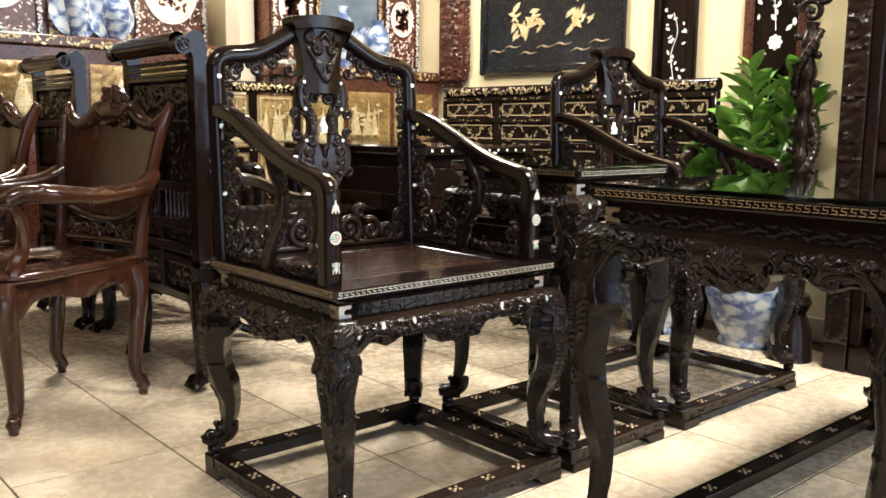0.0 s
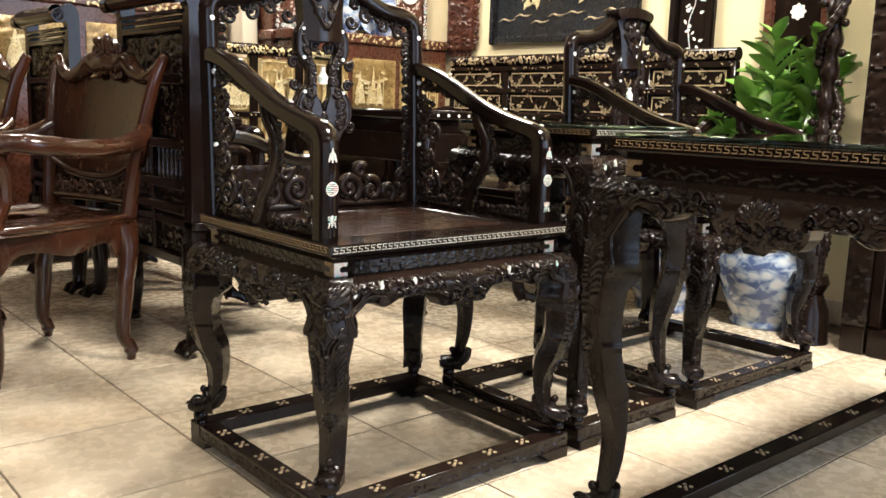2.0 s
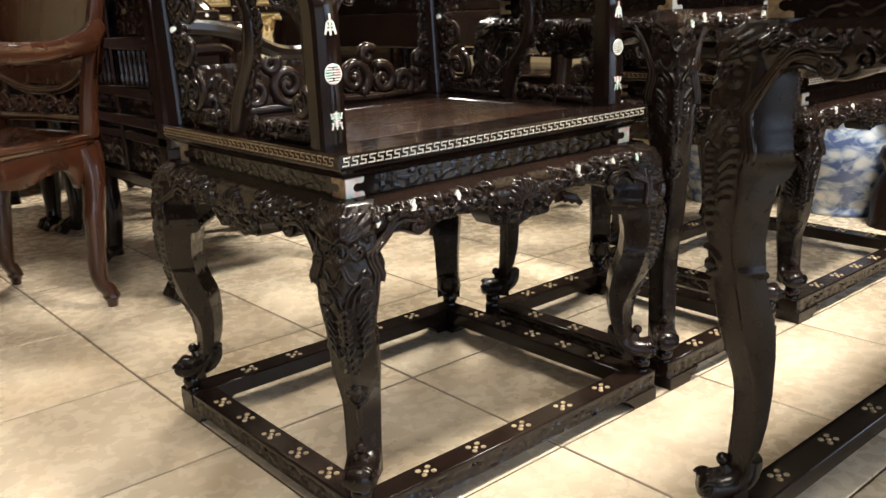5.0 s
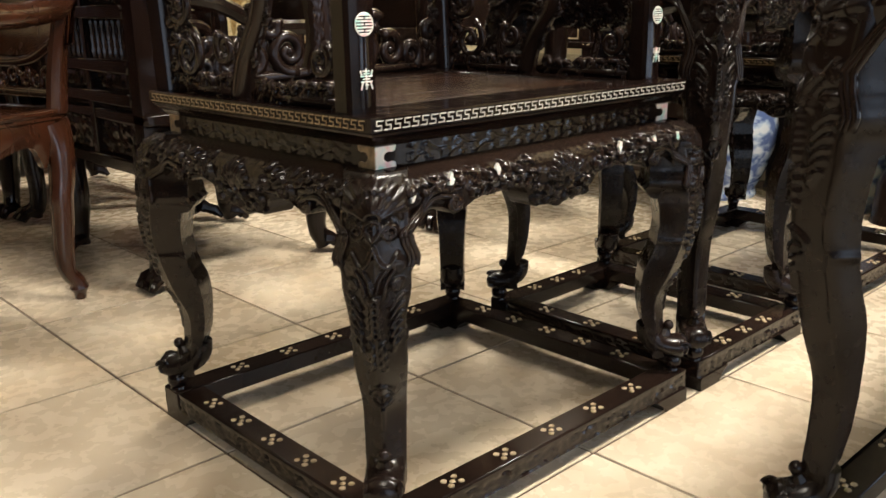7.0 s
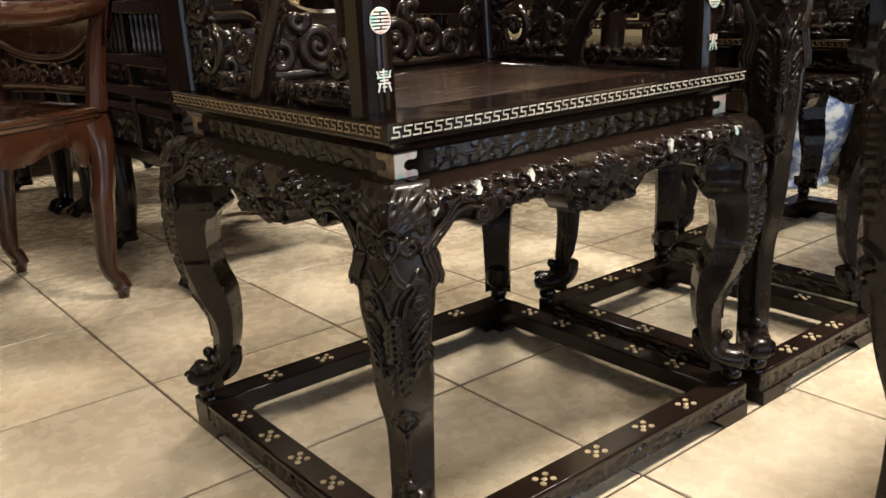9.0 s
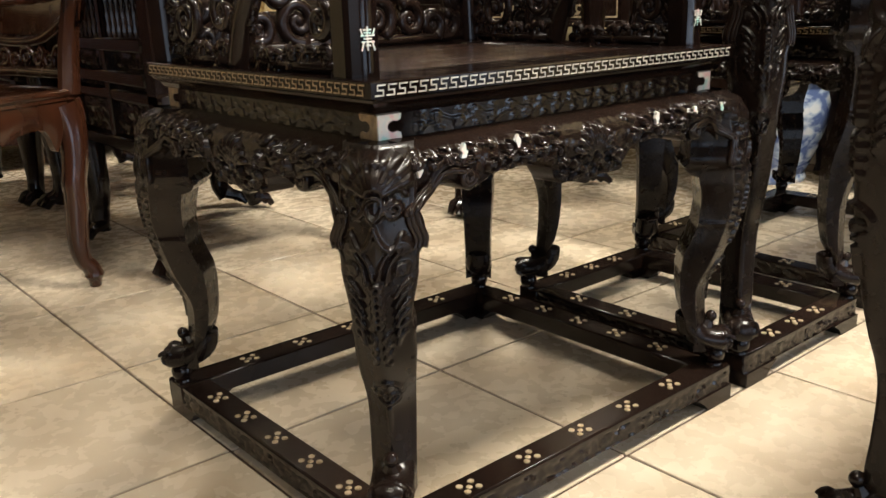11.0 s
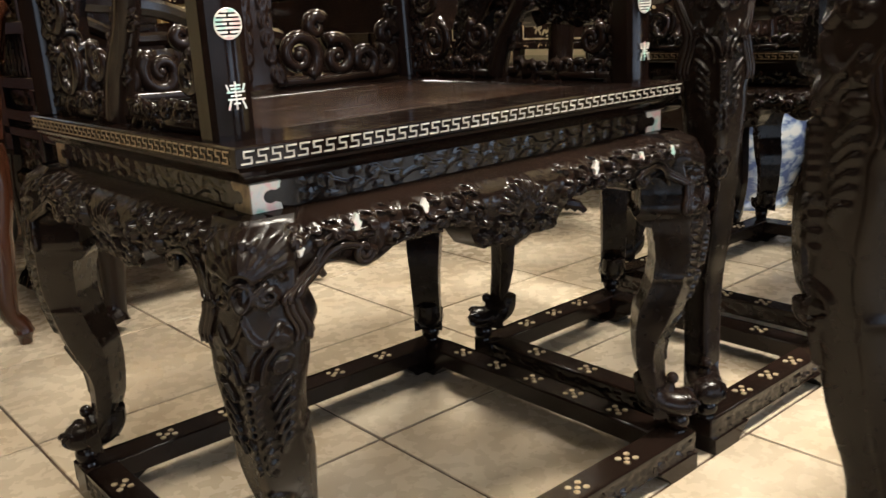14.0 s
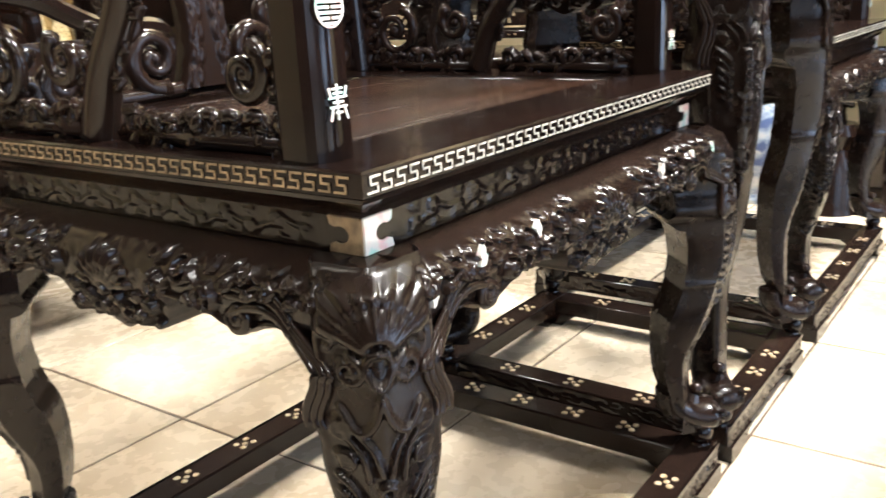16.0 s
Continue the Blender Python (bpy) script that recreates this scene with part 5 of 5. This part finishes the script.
def display_cabinet(m, W, D, H, label, bays, z_shelf=1.15, seed=70):
    """A tall inlaid cabinet facing -y, with glazed bays and oval pearl medallions."""
    root = thing("display_cabinet", m, label, "cabinet", "display cabinets")
    part("carcass", Buf().box(0, W, 0.02, D, 0.10, H, 0.006), REDBROWN, root)
    for x in (0.03, W - 0.09):
        for y in (0.03, D - 0.09):
            part("foot", Buf().box(x, x + 0.06, y, y + 0.06, 0, 0.10, 0.006), REDBROWN, root)
    for z in (0.12, z_shelf - 0.03, H - 0.05):
        part("cornice", Buf().box(-0.015, W + 0.015, -0.006, D, z - 0.028, z + 0.028, 0.010), REDBROWN, root)
        g = scatter(lambda u, v, o: (u, -0.0065 - o, z - 0.02 + v), W, 0.04, int(90 * W), 0.012, seed, False)
        tagged(part("cornice_inlay", g, GOLD, root), kind="stuff")
    x = 0.0
    for i, (w, kind) in enumerate(bays):
        x0, x1 = x + 0.012, x + w - 0.012
        for z0, z1 in ((z_shelf + 0.01, min(H - 0.09, z_shelf + 0.62)), (0.16, z_shelf - 0.07)):
            for a, b_, c, d in ((x0, x0 + 0.028, z0, z1), (x1 - 0.028, x1, z0, z1), (x0 + 0.028, x1 - 0.028, z0, z0 + 0.028), (x0 + 0.028, x1 - 0.028, z1 - 0.028, z1)):
                st = part("door_frame", Buf().box(a, b_, 0.0, 0.0195, c, d, 0.004), REDBROWN, root)
                gl = scatter(lambda u, v, o: (a + u, -0.0005 - o, c + v), b_ - a, d - c, int(50 + 260 * max(b_ - a, d - c)), 0.0095, seed + i, False)
                tagged(part("frame_inlay", gl, PEARL if kind == "oval" else GOLD, st), kind="stuff")
            cx, cz, rx, rz = (x0 + x1) / 2, (z0 + z1) / 2, (x1 - x0) / 2 - 0.05, min((z1 - z0) / 2 - 0.05, ((x1 - x0) / 2 - 0.05) * 1.25)
            if kind == "oval" or z0 < 1:
                pan = part("door_panel", Buf().box(x0 + 0.0285, x1 - 0.0285, 0.010, 0.019, z0 + 0.0285, z1 - 0.0285, 0.002), REDBROWN, root)
                ring = [(cx + rx * math.cos(a), 0.008, cz + rz * math.sin(a)) for a in np.linspace(0, 2 * math.pi, 40)]
                part("oval_rim", Buf().tube(ring, 0.006, 6), PEARL, pan)
                field = part("medallion", Buf().plate([(cx + rx * 0.95 * math.cos(a), cz + rz * 0.95 * math.sin(a)) for a in np.linspace(0, 2 * math.pi, 36, endpoint=False)], 0.001, lambda u, v, o: (u, 0.0095 - o, v)), PINKPEARL, pan)
                cb = scatter(lambda u, v, o: (cx - rx * 0.62 + u, 0.0080 - o, cz - rz * 0.62 + v), rx * 1.24, rz * 1.24, 90, 0.018, seed + i, False)
                tagged(part("medallion_inlay", cb, REDBROWN, field), kind="stuff")
                cf = scatter(lambda u, v, o: (x0 + 0.03 + u, 0.0096 - o, z0 + 0.03 + v), x1 - x0 - 0.06, z1 - z0 - 0.06, 260, 0.010, seed + 3 * i, False)
                tagged(part("field_inlay", cf, PINKPEARL, pan), kind="stuff")
            else:
                part("dark_back", Buf().box(x0 + 0.0285, x1 - 0.0285, 0.0145, 0.019, z0 + 0.0285, z1 - 0.0285, 0.001), GLAZE, root)
                val = Buf()
                fringe(val, lambda u, v, o: (u, 0.006 + o, v), (x0 + 0.03, z1 - 0.035), (x1 - 0.03, z1 - 0.035), (0, -1), 0.032, seed + i, 0.008)
                part("gilded_valance", val, GOLD, root)
                prof = [(0.0, 0.0), (0.04, 0.0), (0.055, 0.05), (0.075, 0.14), (0.06, 0.21), (0.03, 0.25), (0.036, 0.28), (0.0, 0.28)]
                for q, vx in enumerate(np.linspace(x0 + 0.11, x1 - 0.11, max(1, int((x1 - x0) / 0.17)))):
                    bb = Buf().lathe([(r * (0.8 + 0.2 * (q % 2)), z * (1.0 + 0.2 * ((q + i) % 2))) for r, z in prof], (0, 0, 0), 18)
                    vase = tagged(new("vase", bb.mesh("vase", PORCELAIN)), "blue and white porcelain vase in front of a cabinet", "vase", "vases on the cabinet ledge")
                    vase.matrix_basis = m @ pose(vx, -0.10, z_shelf + 0.0005)
                for q in range(2):
                    pl = Buf().lathe([(0.0, 0.012), (0.06, 0.010), (0.10, 0.016), (0.125, 0.028), (0.122, 0.022), (0.09, 0.004), (0.0, 0.0)], (0, 0, 0), 32)
                    dish = tagged(new("plate", pl.mesh("plate", PORCELAIN)), "blue and white porcelain plate propped in the cabinet", "plate", "plates in the cabinets")
                    dish.matrix_basis = m @ pose(x0 + 0.12 + q * (x1 - x0 - 0.24), -0.005, z_shelf + 0.125, 82)
        x += w
    part("ledge", Buf().box(0, W, -0.20, -0.007, z_shelf - 0.055, z_shelf, 0.008).box(0.02, W - 0.02, -0.19, -0.007, 0.1, z_shelf - 0.056, 0.005), REDBROWN, root)
    for i in range(3):
        a0 = 0.05 + i * (W - 0.1) / 3
        pw = (W - 0.1) / 3 - 0.03
        pan = part("ledge_panel", relief_panel(Buf(), lambda u, v, o: (a0 + u, -0.196 - o, z_shelf - 0.40 + v), pw, 0.27, 0.05, 0.008, seed + i, 0.012).box(a0, a0 + pw, -0.1955, -0.1905, z_shelf - 0.40, z_shelf - 0.13, 0.001), GILTGROUND, root)
        gi = landscape(lambda u, v, o: (a0 + u, -0.205 - o, z_shelf - 0.40 + v), pw, 0.27, seed + 11 * i)
        tagged(part("landscape_inlay", gi, GOLD, pan), kind="stuff")
    led = scatter(lambda u, v, o: (u, -0.2005 - o, z_shelf - 0.05 + v), W, 0.045, int(120 * W), 0.012, seed + 5, False)
    tagged(part("ledge_inlay", led, GOLD, root), kind="stuff")
    return root


def wall_panel(m, w, h, label, frame_mat, board_mat, motif):
    """A framed panel on the east wall: u runs along -y, v up, out is -x."""
    root = thing("wall_panel", m, label, "wall panel")

    def at(u, v, o=0.0):
        return (-0.012 - o, -u, v)
    part("board", Buf().box(-0.012, 0.0, -w + 0.02, -0.02, 0.02, h - 0.02, 0.001), board_mat, root)
    for a, b_, c, d in ((0, 0.04, 0, h), (w - 0.04, w, 0, h), (0.04, w - 0.04, 0, 0.04), (0.04, w - 0.04, h - 0.04, h)):
        part("frame_strip", Buf().box(-0.032, 0.0, -b_, -a, c, d, 0.007), frame_mat, root)
    motif(root, at, w, h)
    return root


def gilded_motif(root, at, w, h):
    rng = np.random.default_rng(5)
    for cx, n in ((0.34, 5), (0.70, 3)):
        b = Buf()
        for i in range(n * 5):
            u, v = cx * w + rng.normal(0, 0.055 * n / 4) * w * 1.1, 0.34 * h + rng.normal(0, 0.035) + 0.05 * (i % 2)
            a, s = rng.normal(0.5, 0.8), rng.uniform(0.02, 0.045)
            q = [(u + s * (x * math.cos(a) - y * math.sin(a)), v + s * (x * math.sin(a) + y * math.cos(a))) for x, y in ((-1, -0.2), (-0.3, 0.35), (0.5, 0.28), (1.1, 0.1), (0.4, -0.3), (-0.4, -0.34))]
            b.plate(q, 0.004 + 0.0006 * i / 4, at)
        part("gilded_relief", b, GOLD, root)
    for i in range(7):
        u, v = w * (0.12 + 0.12 * i), h * (0.17 + 0.03 * math.sin(i * 2.2))
        ln = bez([(u - 0.06, v), (u - 0.02, v + 0.012), (u + 0.02, v + 0.002), (u + 0.07, v + 0.01)], 14)
        part("cloud_line", Buf().tube([at(p[0], p[1], 0.0015) for p in ln], np.interp(np.linspace(0, 1, len(ln)), [0, 0.5, 1], [0.001, 0.006, 0.001]), 6), BRASSY, root)
    for i in range(4):
        part("plain_bar", Buf().plate([(w * 0.72 + i * 0.04, h * 0.66), (w * 0.72 + i * 0.04 + 0.028, h * 0.66), (w * 0.72 + i * 0.04 + 0.028, h * 0.72), (w * 0.72 + i * 0.04, h * 0.72)], 0.002, at), GOLD, root)


def flower_motif(seed, hang):
    def motif(root, at, w, h):
        rng = np.random.default_rng(seed)
        pts = bez([(w * 0.5, h * 0.06), (w * 0.42, h * 0.2), (w * 0.55, h * 0.32), (w * 0.45, h * 0.42)] if not hang else [(w * 0.35, h * 0.9), (w * 0.55, h * 0.7), (w * 0.45, h * 0.50), (w * 0.5, h * 0.34)], 24)
        part("stem_inlay", Buf().tube([at(p[0], p[1], 0.001) for p in pts], 0.0022, 5), PEARL, root)
        for i in range(30 if not hang else 46):
            p = pts[int(rng.integers(0, len(pts)))] + rng.normal(0, w * (0.13 if not hang else 0.17), 2) * np.array([1, 0.8])
            p[0] = min(max(p[0], 0.06), w - 0.06)
            s, a = rng.uniform(0.006, 0.014 if not hang else 0.019), rng.random() * 6.28
            q = [(p[0] + s * x * math.cos(a) - s * y * math.sin(a), p[1] + s * x * math.sin(a) + s * y * math.cos(a)) for x, y in ((-1, 0), (-0.3, 0.5), (0.4, 0.45), (1, 0), (0.4, -0.45), (-0.3, -0.5))]
            part("petal_inlay", Buf().plate(q, 0.0015 + 0.00005 * i, at), PEARL, root)
        if hang:
            q = [(w * 0.5 + 0.030 * (1 + 0.12 * math.cos(8 * a)) * math.cos(a), h * 0.30 + 0.030 * (1 + 0.12 * math.cos(8 * a)) * math.sin(a)) for a in np.linspace(0, 6.2, 40)]
            part("blossom_inlay", Buf().plate(q, 0.003, at), PEARL, root)
    return motif


def leaf_mesh(seed):
    rng = np.random.default_rng(seed)
    n, m = 9, 5
    L, wd, droop = rng.uniform(0.10, 0.14), rng.uniform(0.030, 0.040), rng.uniform(0.005, 0.03)
    P = np.zeros((n, m, 3))
    for i in range(n):
        t = i / (n - 1)
        hw = wd * math.sin(math.pi * min(1, t * 0.93 + 0.05)) ** 0.75
        for j in range(m):
            a = (j / (m - 1)) * 2 - 1
            P[i, j] = (L * t, hw * a, 0.35 * hw * a * a - droop * t * t)
    Q = P.copy()
    Q[..., 2] -= 0.0012
    b = Buf().grid(P).grid(Q, flip=True)
    return b.mesh("leaf", LEAF)


LEAVES = [leaf_mesh(i) for i in range(5)]


def zz_plant(m, label, stems, seed, spread=1.0, tall=1.0):
    root = thing("potted_plant", m, label, "plant", "potted plants")
    rng = np.random.default_rng(seed)
    # footed jardiniere
    prof = [(0.0, 0.0), (0.125, 0.0), (0.13, 0.012), (0.125, 0.03), (0.155, 0.10), (0.185, 0.20), (0.19, 0.26), (0.175, 0.315), (0.172, 0.325), (0.192, 0.335), (0.192, 0.352), (0.168, 0.352), (0.16, 0.32), (0.0, 0.315)]
    pot = part("pot", Buf().lathe(prof, (0, 0, 0), 40), PORCELAIN, root)
    part("soil", Buf().lathe([(0.0, 0.325), (0.08, 0.328), (0.162, 0.322), (0.162, 0.316)], (0, 0, 0), 24), SOIL, pot)
    for s in range(stems):
        a, lean, L = rng.random() * 6.28, rng.uniform(0.04, 0.20) * spread, rng.uniform(0.52, 0.84) * tall
        d = np.array([math.cos(a), math.sin(a)])
        base = np.array([d[0] * 0.05, d[1] * 0.05, 0.31])
        line = bez([base, base + (*d * lean * 0.25, L * 0.4), base + (*d * lean * 0.6, L * 0.75), base + (*d * lean, L)], 18)
        stem = part("stem", Buf().tube(line, np.linspace(0.008, 0.003, len(line)), 6), STEM, root)
        for i in range(5, len(line)):
            for sg in (-1, 1):
                p, tg = line[i], line[i] - line[i - 1]
                up = math.degrees(math.atan2(tg[2], math.hypot(tg[0], tg[1])))
                az = math.degrees(a) + sg * rng.uniform(50, 100) + rng.normal(0, 15)
                sc = rng.uniform(0.75, 1.15)
                leaf = part("leaf", LEAVES[int(rng.integers(0, 5))], None, stem)
                leaf.matrix_basis = Matrix.Translation(Vector(p)) @ Euler((rng.normal(0, 0.35), -radians(rng.uniform(20, 65)), radians(az))).to_matrix().to_4x4() @ Matrix.Diagonal((sc, sc, sc, 1))
    return root


def carved_screen(m):
    """A tall carved blackwood screen cabinet, facing -x; it runs along -y from its left column."""
    root = thing("carved_screen_cabinet", m, "tall carved blackwood screen cabinet with a dragon-like twisted column", "cabinet")
    # twisted column with coiled carving
    z = np.linspace(0.25, 1.25, 70)
    core = [(0.0 + 0.008 * math.sin(t * 9), 0.0 + 0.01 * math.cos(t * 7), t) for t in z]
    b = Buf().tube(core, 0.030 + 0.006 * np.sin(z * 60), 10)
    coil = [(0.042 * math.cos(t * 14), 0.042 * math.sin(t * 14), t) for t in np.linspace(0.3, 1.22, 150)]
    b.tube(coil, 0.016 + 0.003 * np.sin(np.arange(150) * 1.9), 8)
    for i in range(26):
        a = i * 2.1
        b.ball((0.045 * math.cos(a), 0.045 * math.sin(a), 0.35 + i * 0.034), 0.015, 6)
    scroll_group(b, lambda u, v, o: (o, u, v), [(0.0, 1.29, 0.045, 1.4, 0.0), (0.05, 1.33, 0.03, -1.3, 1.0), (-0.04, 1.34, 0.03, 1.2, 2.0), (0.0, 1.39, 0.025, 1.0, 0.5)], 0.022)
    part("twisted_column", b, CARVED, root, m=pose(0, 0.055, 0), sharp=90)
    part("column_base", Buf().lathe([(0, 0.25), (0.06, 0.25), (0.07, 0.22), (0.05, 0.18), (0.075, 0.12), (0.08, 0.02), (0.085, 0.0), (0, 0)], (0, 0.055, 0), 20), CARVED, root)
    part("post", relief_panel(Buf(), lambda u, v, o: (-0.0305 - o, -0.085 - u, 0.1 + v), 0.085, 1.9, 0.035, 0.012, 301, 0.01).box(-0.03, 0.03, -0.17, -0.085, 0.0, 2.0, 0.004), CARVED, root)
    b = Buf()
    fringe(b, lambda u, v, o: (o, u, v), (0.10, 1.60), (-0.9, 1.60), (0, 1), 0.045, 8, 0.012)
    fringe(b, lambda u, v, o: (o, u, v), (0.10, 1.58), (-0.16, 1.58), (0, -1), 0.03, 9, 0.010)
    b.box(-0.02, 0.02, -0.9, 0.12, 1.57, 1.60, 0.004)
    part("fretwork_valance", b, CARVED, root)
    for i in range(3):
        y1 = -0.172 - i * 0.40
        part("panel_stile", Buf().box(-0.025, 0.025, y1 - 0.045, y1, 0.1, 2.0, 0.006), EBONY, root)
        for z0, z1 in ((0.25, 0.82), (0.88, 1.36), (1.62, 1.98)):
            pb = relief_panel(Buf(), lambda u, v, o: (-0.012 - o, y1 - 0.047 - u, z0 + v), 0.35, z1 - z0, 0.06, 0.010, 310 + i, 0.012)
            part("carved_panel", pb.box(-0.0115, 0.012, y1 - 0.398, y1 - 0.046, z0, z1, 0.002), CARVED, root)
        for zr in (0.20, 0.85, 1.40):
            part("panel_rail", Buf().box(-0.022, 0.022, y1 - 0.399, y1 - 0.0455, zr - 0.028, zr + 0.028, 0.006), EBONY, root)
    part("plinth", Buf().box(-0.03, 0.30, -1.40, -0.175, 0.0, 0.098, 0.006), EBONY, root)
    part("back_board", Buf().box(0.10, 0.14, -1.40, -0.175, 0.1, 1.40, 0.003), EBONY, root)
    return root


def claw_table(m, W, D, H, label):
    root = thing("claw_table", m, label, "table", "claw-foot tables")
    part("tabletop", Buf().box(0, W, 0, D, H - 0.035, H, 0.008).box(0.025, W - 0.025, 0.025, D - 0.025, H - 0.085, H - 0.0355, 0.004), EBONY, root)
    for i in range(int(W / 0.05)):
        part("pearl_dot", Buf().lathe([(0, 0.001), (0.006, 0.0008), (0.0065, -0.002)], (0, 0, 0), 10), PEARL, root, m=pose(0.03 + i * 0.05, 0.0005, H - 0.018, 90))
    for y, sg in ((0.03, -1), (D - 0.03, 1)):
        b = relief_panel(Buf(), lambda u, v, o: (0.03 + u, y + sg * (0.002 + o), H - 0.19 + v), W - 0.06, 0.105, 0.035, 0.010, 95, 0.01)
        part("apron", b.box(0.03, W - 0.03, y - 0.012, y + 0.0015, H - 0.19, H - 0.086, 0.002), CARVED, root)
        for x, dx in ((0.045, -1), (W - 0.045, 1)):
            lg = bez([(x, y - sg * 0.01, H - 0.1), (x + dx * 0.012, y, H - 0.2), (x, y - sg * 0.012, H * 0.4), (x - dx * 0.008, y - sg * 0.02, 0.09), (x + dx * 0.01, y, 0.03)], 36)
            b = Buf().tube(lg, np.interp(np.linspace(0, 1, len(lg)), [0, 0.3, 0.75, 0.92, 1], [0.048, 0.040, 0.026, 0.028, 0.032]), 10)
            for a in (-0.6, 0.0, 0.6):
                b.tube([(x, y + a * 0.03, 0.045), (x + dx * 0.034, y + a * 0.05 + sg * 0.01, 0.034), (x + dx * 0.05, y + a * 0.06 + sg * 0.02, 0.012)], [0.018, 0.015, 0.010], 7)
            part("claw_leg", b, EBONY, root)
    for x, dx in ((0.03, -1), (W - 0.03, 1)):
        b = relief_panel(Buf(), lambda u, v, o: (x + dx * (0.002 + o), 0.05 + u, H - 0.19 + v), D - 0.10, 0.105, 0.035, 0.010, 96, 0.01)
        part("apron", b.box(x - 0.012, x + 0.0015, 0.05, D - 0.05, H - 0.19, H - 0.086, 0.002), CARVED, root)
    return root


red = rosewood_armchair(pose(-0.150, 1.452, 0, 0, 0, 17))
copy_thing(red, pose(-0.37, 2.07, 0, 0, 0, 17))
hb = high_back_armchair(pose(0.285, 1.20, 0), "tall black carved armchair with a rolled crest, seen from behind")
copy_thing(hb, pose(0.29, 2.29, 0))
claw_table(pose(0.30, 1.81, 0), 0.48, 0.43, 0.74, "small dark carved table on claw feet, between two high-backed chairs")
claw_table(pose(1.13, 1.15, 0), 0.64, 0.95, 0.79, "large dark table with a pearl-dotted edge and claw feet")
inlaid_settee(pose(2.33, 2.36, 0, 0, 0, -90), 1.72, "long black settee with dense pearl inlay, against the cream wall", high=1.07, seed=52)
inlaid_settee(pose(0.98, 2.57, 0), 0.76, "long black settee with gilded landscape inlay on its back", gold=True, high=1.07, seed=61)
display_cabinet(pose(1.49, 2.82, 0), 1.05, 0.45, 2.1, "dark red cabinet with gilded valances and porcelain inside", [(0.28, "oval"), (0.48, "open"), (0.28, "oval")], 1.18, 70)
display_cabinet(pose(-0.80, 3.25, 0), 2.15, 0.45, 2.2, "dark red cabinet inlaid with pearl medallions, porcelain on its ledge", [(0.42, "oval"), (0.44, "open"), (0.42, "oval"), (0.44, "open"), (0.43, "oval")], 1.28, 80)
# Stands in for the cabinet's carved corner post, set flat on the wall.
wing = thing("carved_bracket", pose(2.548, 2.62, 1.13), "dark red carved side wing of the cabinet, set on the cream wall", "wall bracket")
wing_board = part("board", relief_panel(Buf(), lambda u, v, o: (-0.0405 - o, -u, v), 0.21, 0.9, 0.05, 0.016, 401, 0.01).box(-0.04, 0.0, -0.21, 0.0, 0.0, 0.9, 0.004), REDBROWN, wing)
fb = Buf()
fringe(fb, lambda u, v, o: (-0.02 + o, -u, v), (0.21, 0.02), (0.21, 0.88), (1, 0), 0.028, 44, 0.010)
fringe(fb, lambda u, v, o: (-0.02 + o, -u, v), (0.01, 0.0), (0.20, 0.0), (0, -1), 0.030, 45, 0.010)
part("pierced_edge", fb, REDBROWN, wing, sharp=90)
tagged(part("inlay", scatter(lambda u, v, o: (-0.057 - o, -u, v), 0.20, 0.88, 160, 0.010, 46), BRASSY, wing_board), kind="stuff")
wall_panel(pose(2.549, 2.286, 1.152), 1.0, 0.72, "black lacquer picture with gilded relief in a dark frame", LACQUER, LACQUER, gilded_motif)
wall_panel(pose(2.549, 1.119, 1.03), 0.228, 0.85, "narrow dark wooden panel with pearl flowers", EBONY, EBONY, flower_motif(4, False))
wall_panel(pose(2.549, 0.658, 0.85), 0.28, 1.25, "dark brown hanging panel with large pink pearl blossoms", REDBROWN, EBONY, flower_motif(8, True))
carved_screen(pose(2.20, 0.145, 0))
zz_plant(pose(2.31, 0.425, 0), "leafy green potted plant in a blue and white porcelain jardiniere", 11, 5, 0.85, 0.98)
zz_plant(pose(2.22, 0.82, 0), "smaller leafy green plant in a porcelain pot, behind the armchair", 6, 6, 1.1, 0.58)

# ---------------------------------------------------------------- floor tiles
TS = 0.4
tile_mesh = Buf().box(-TS / 2 + 0.0021, TS / 2 - 0.0021, -TS / 2 + 0.0021, TS / 2 - 0.0021, -0.01, 0.0, 0.0016).mesh("tile", TILE)
rest = Buf()
for i in range(-11, 7):
    for j in range(-13, 10):
        x, y = (i + 0.5) * TS, (j + 0.5) * TS
        if x + TS / 2 > X1 + 0.05 or x - TS / 2 < X0 - 0.1 or y - TS / 2 < Y0 - 0.2 or y > Y1:
            continue
        if i >= -5 and j >= -7:
            part("tile", tile_mesh, None, floor, m=pose(x, y, 0))
        else:
            rest.box(x - TS / 2 + 0.0016, x + TS / 2 - 0.0016, y - TS / 2 + 0.0016, y + TS / 2 - 0.0016, -0.01, 0.0, 0.0014)
tagged(part("floor_tiling", rest, TILE, floor), "beige mottled floor tiles", kind="stuff")
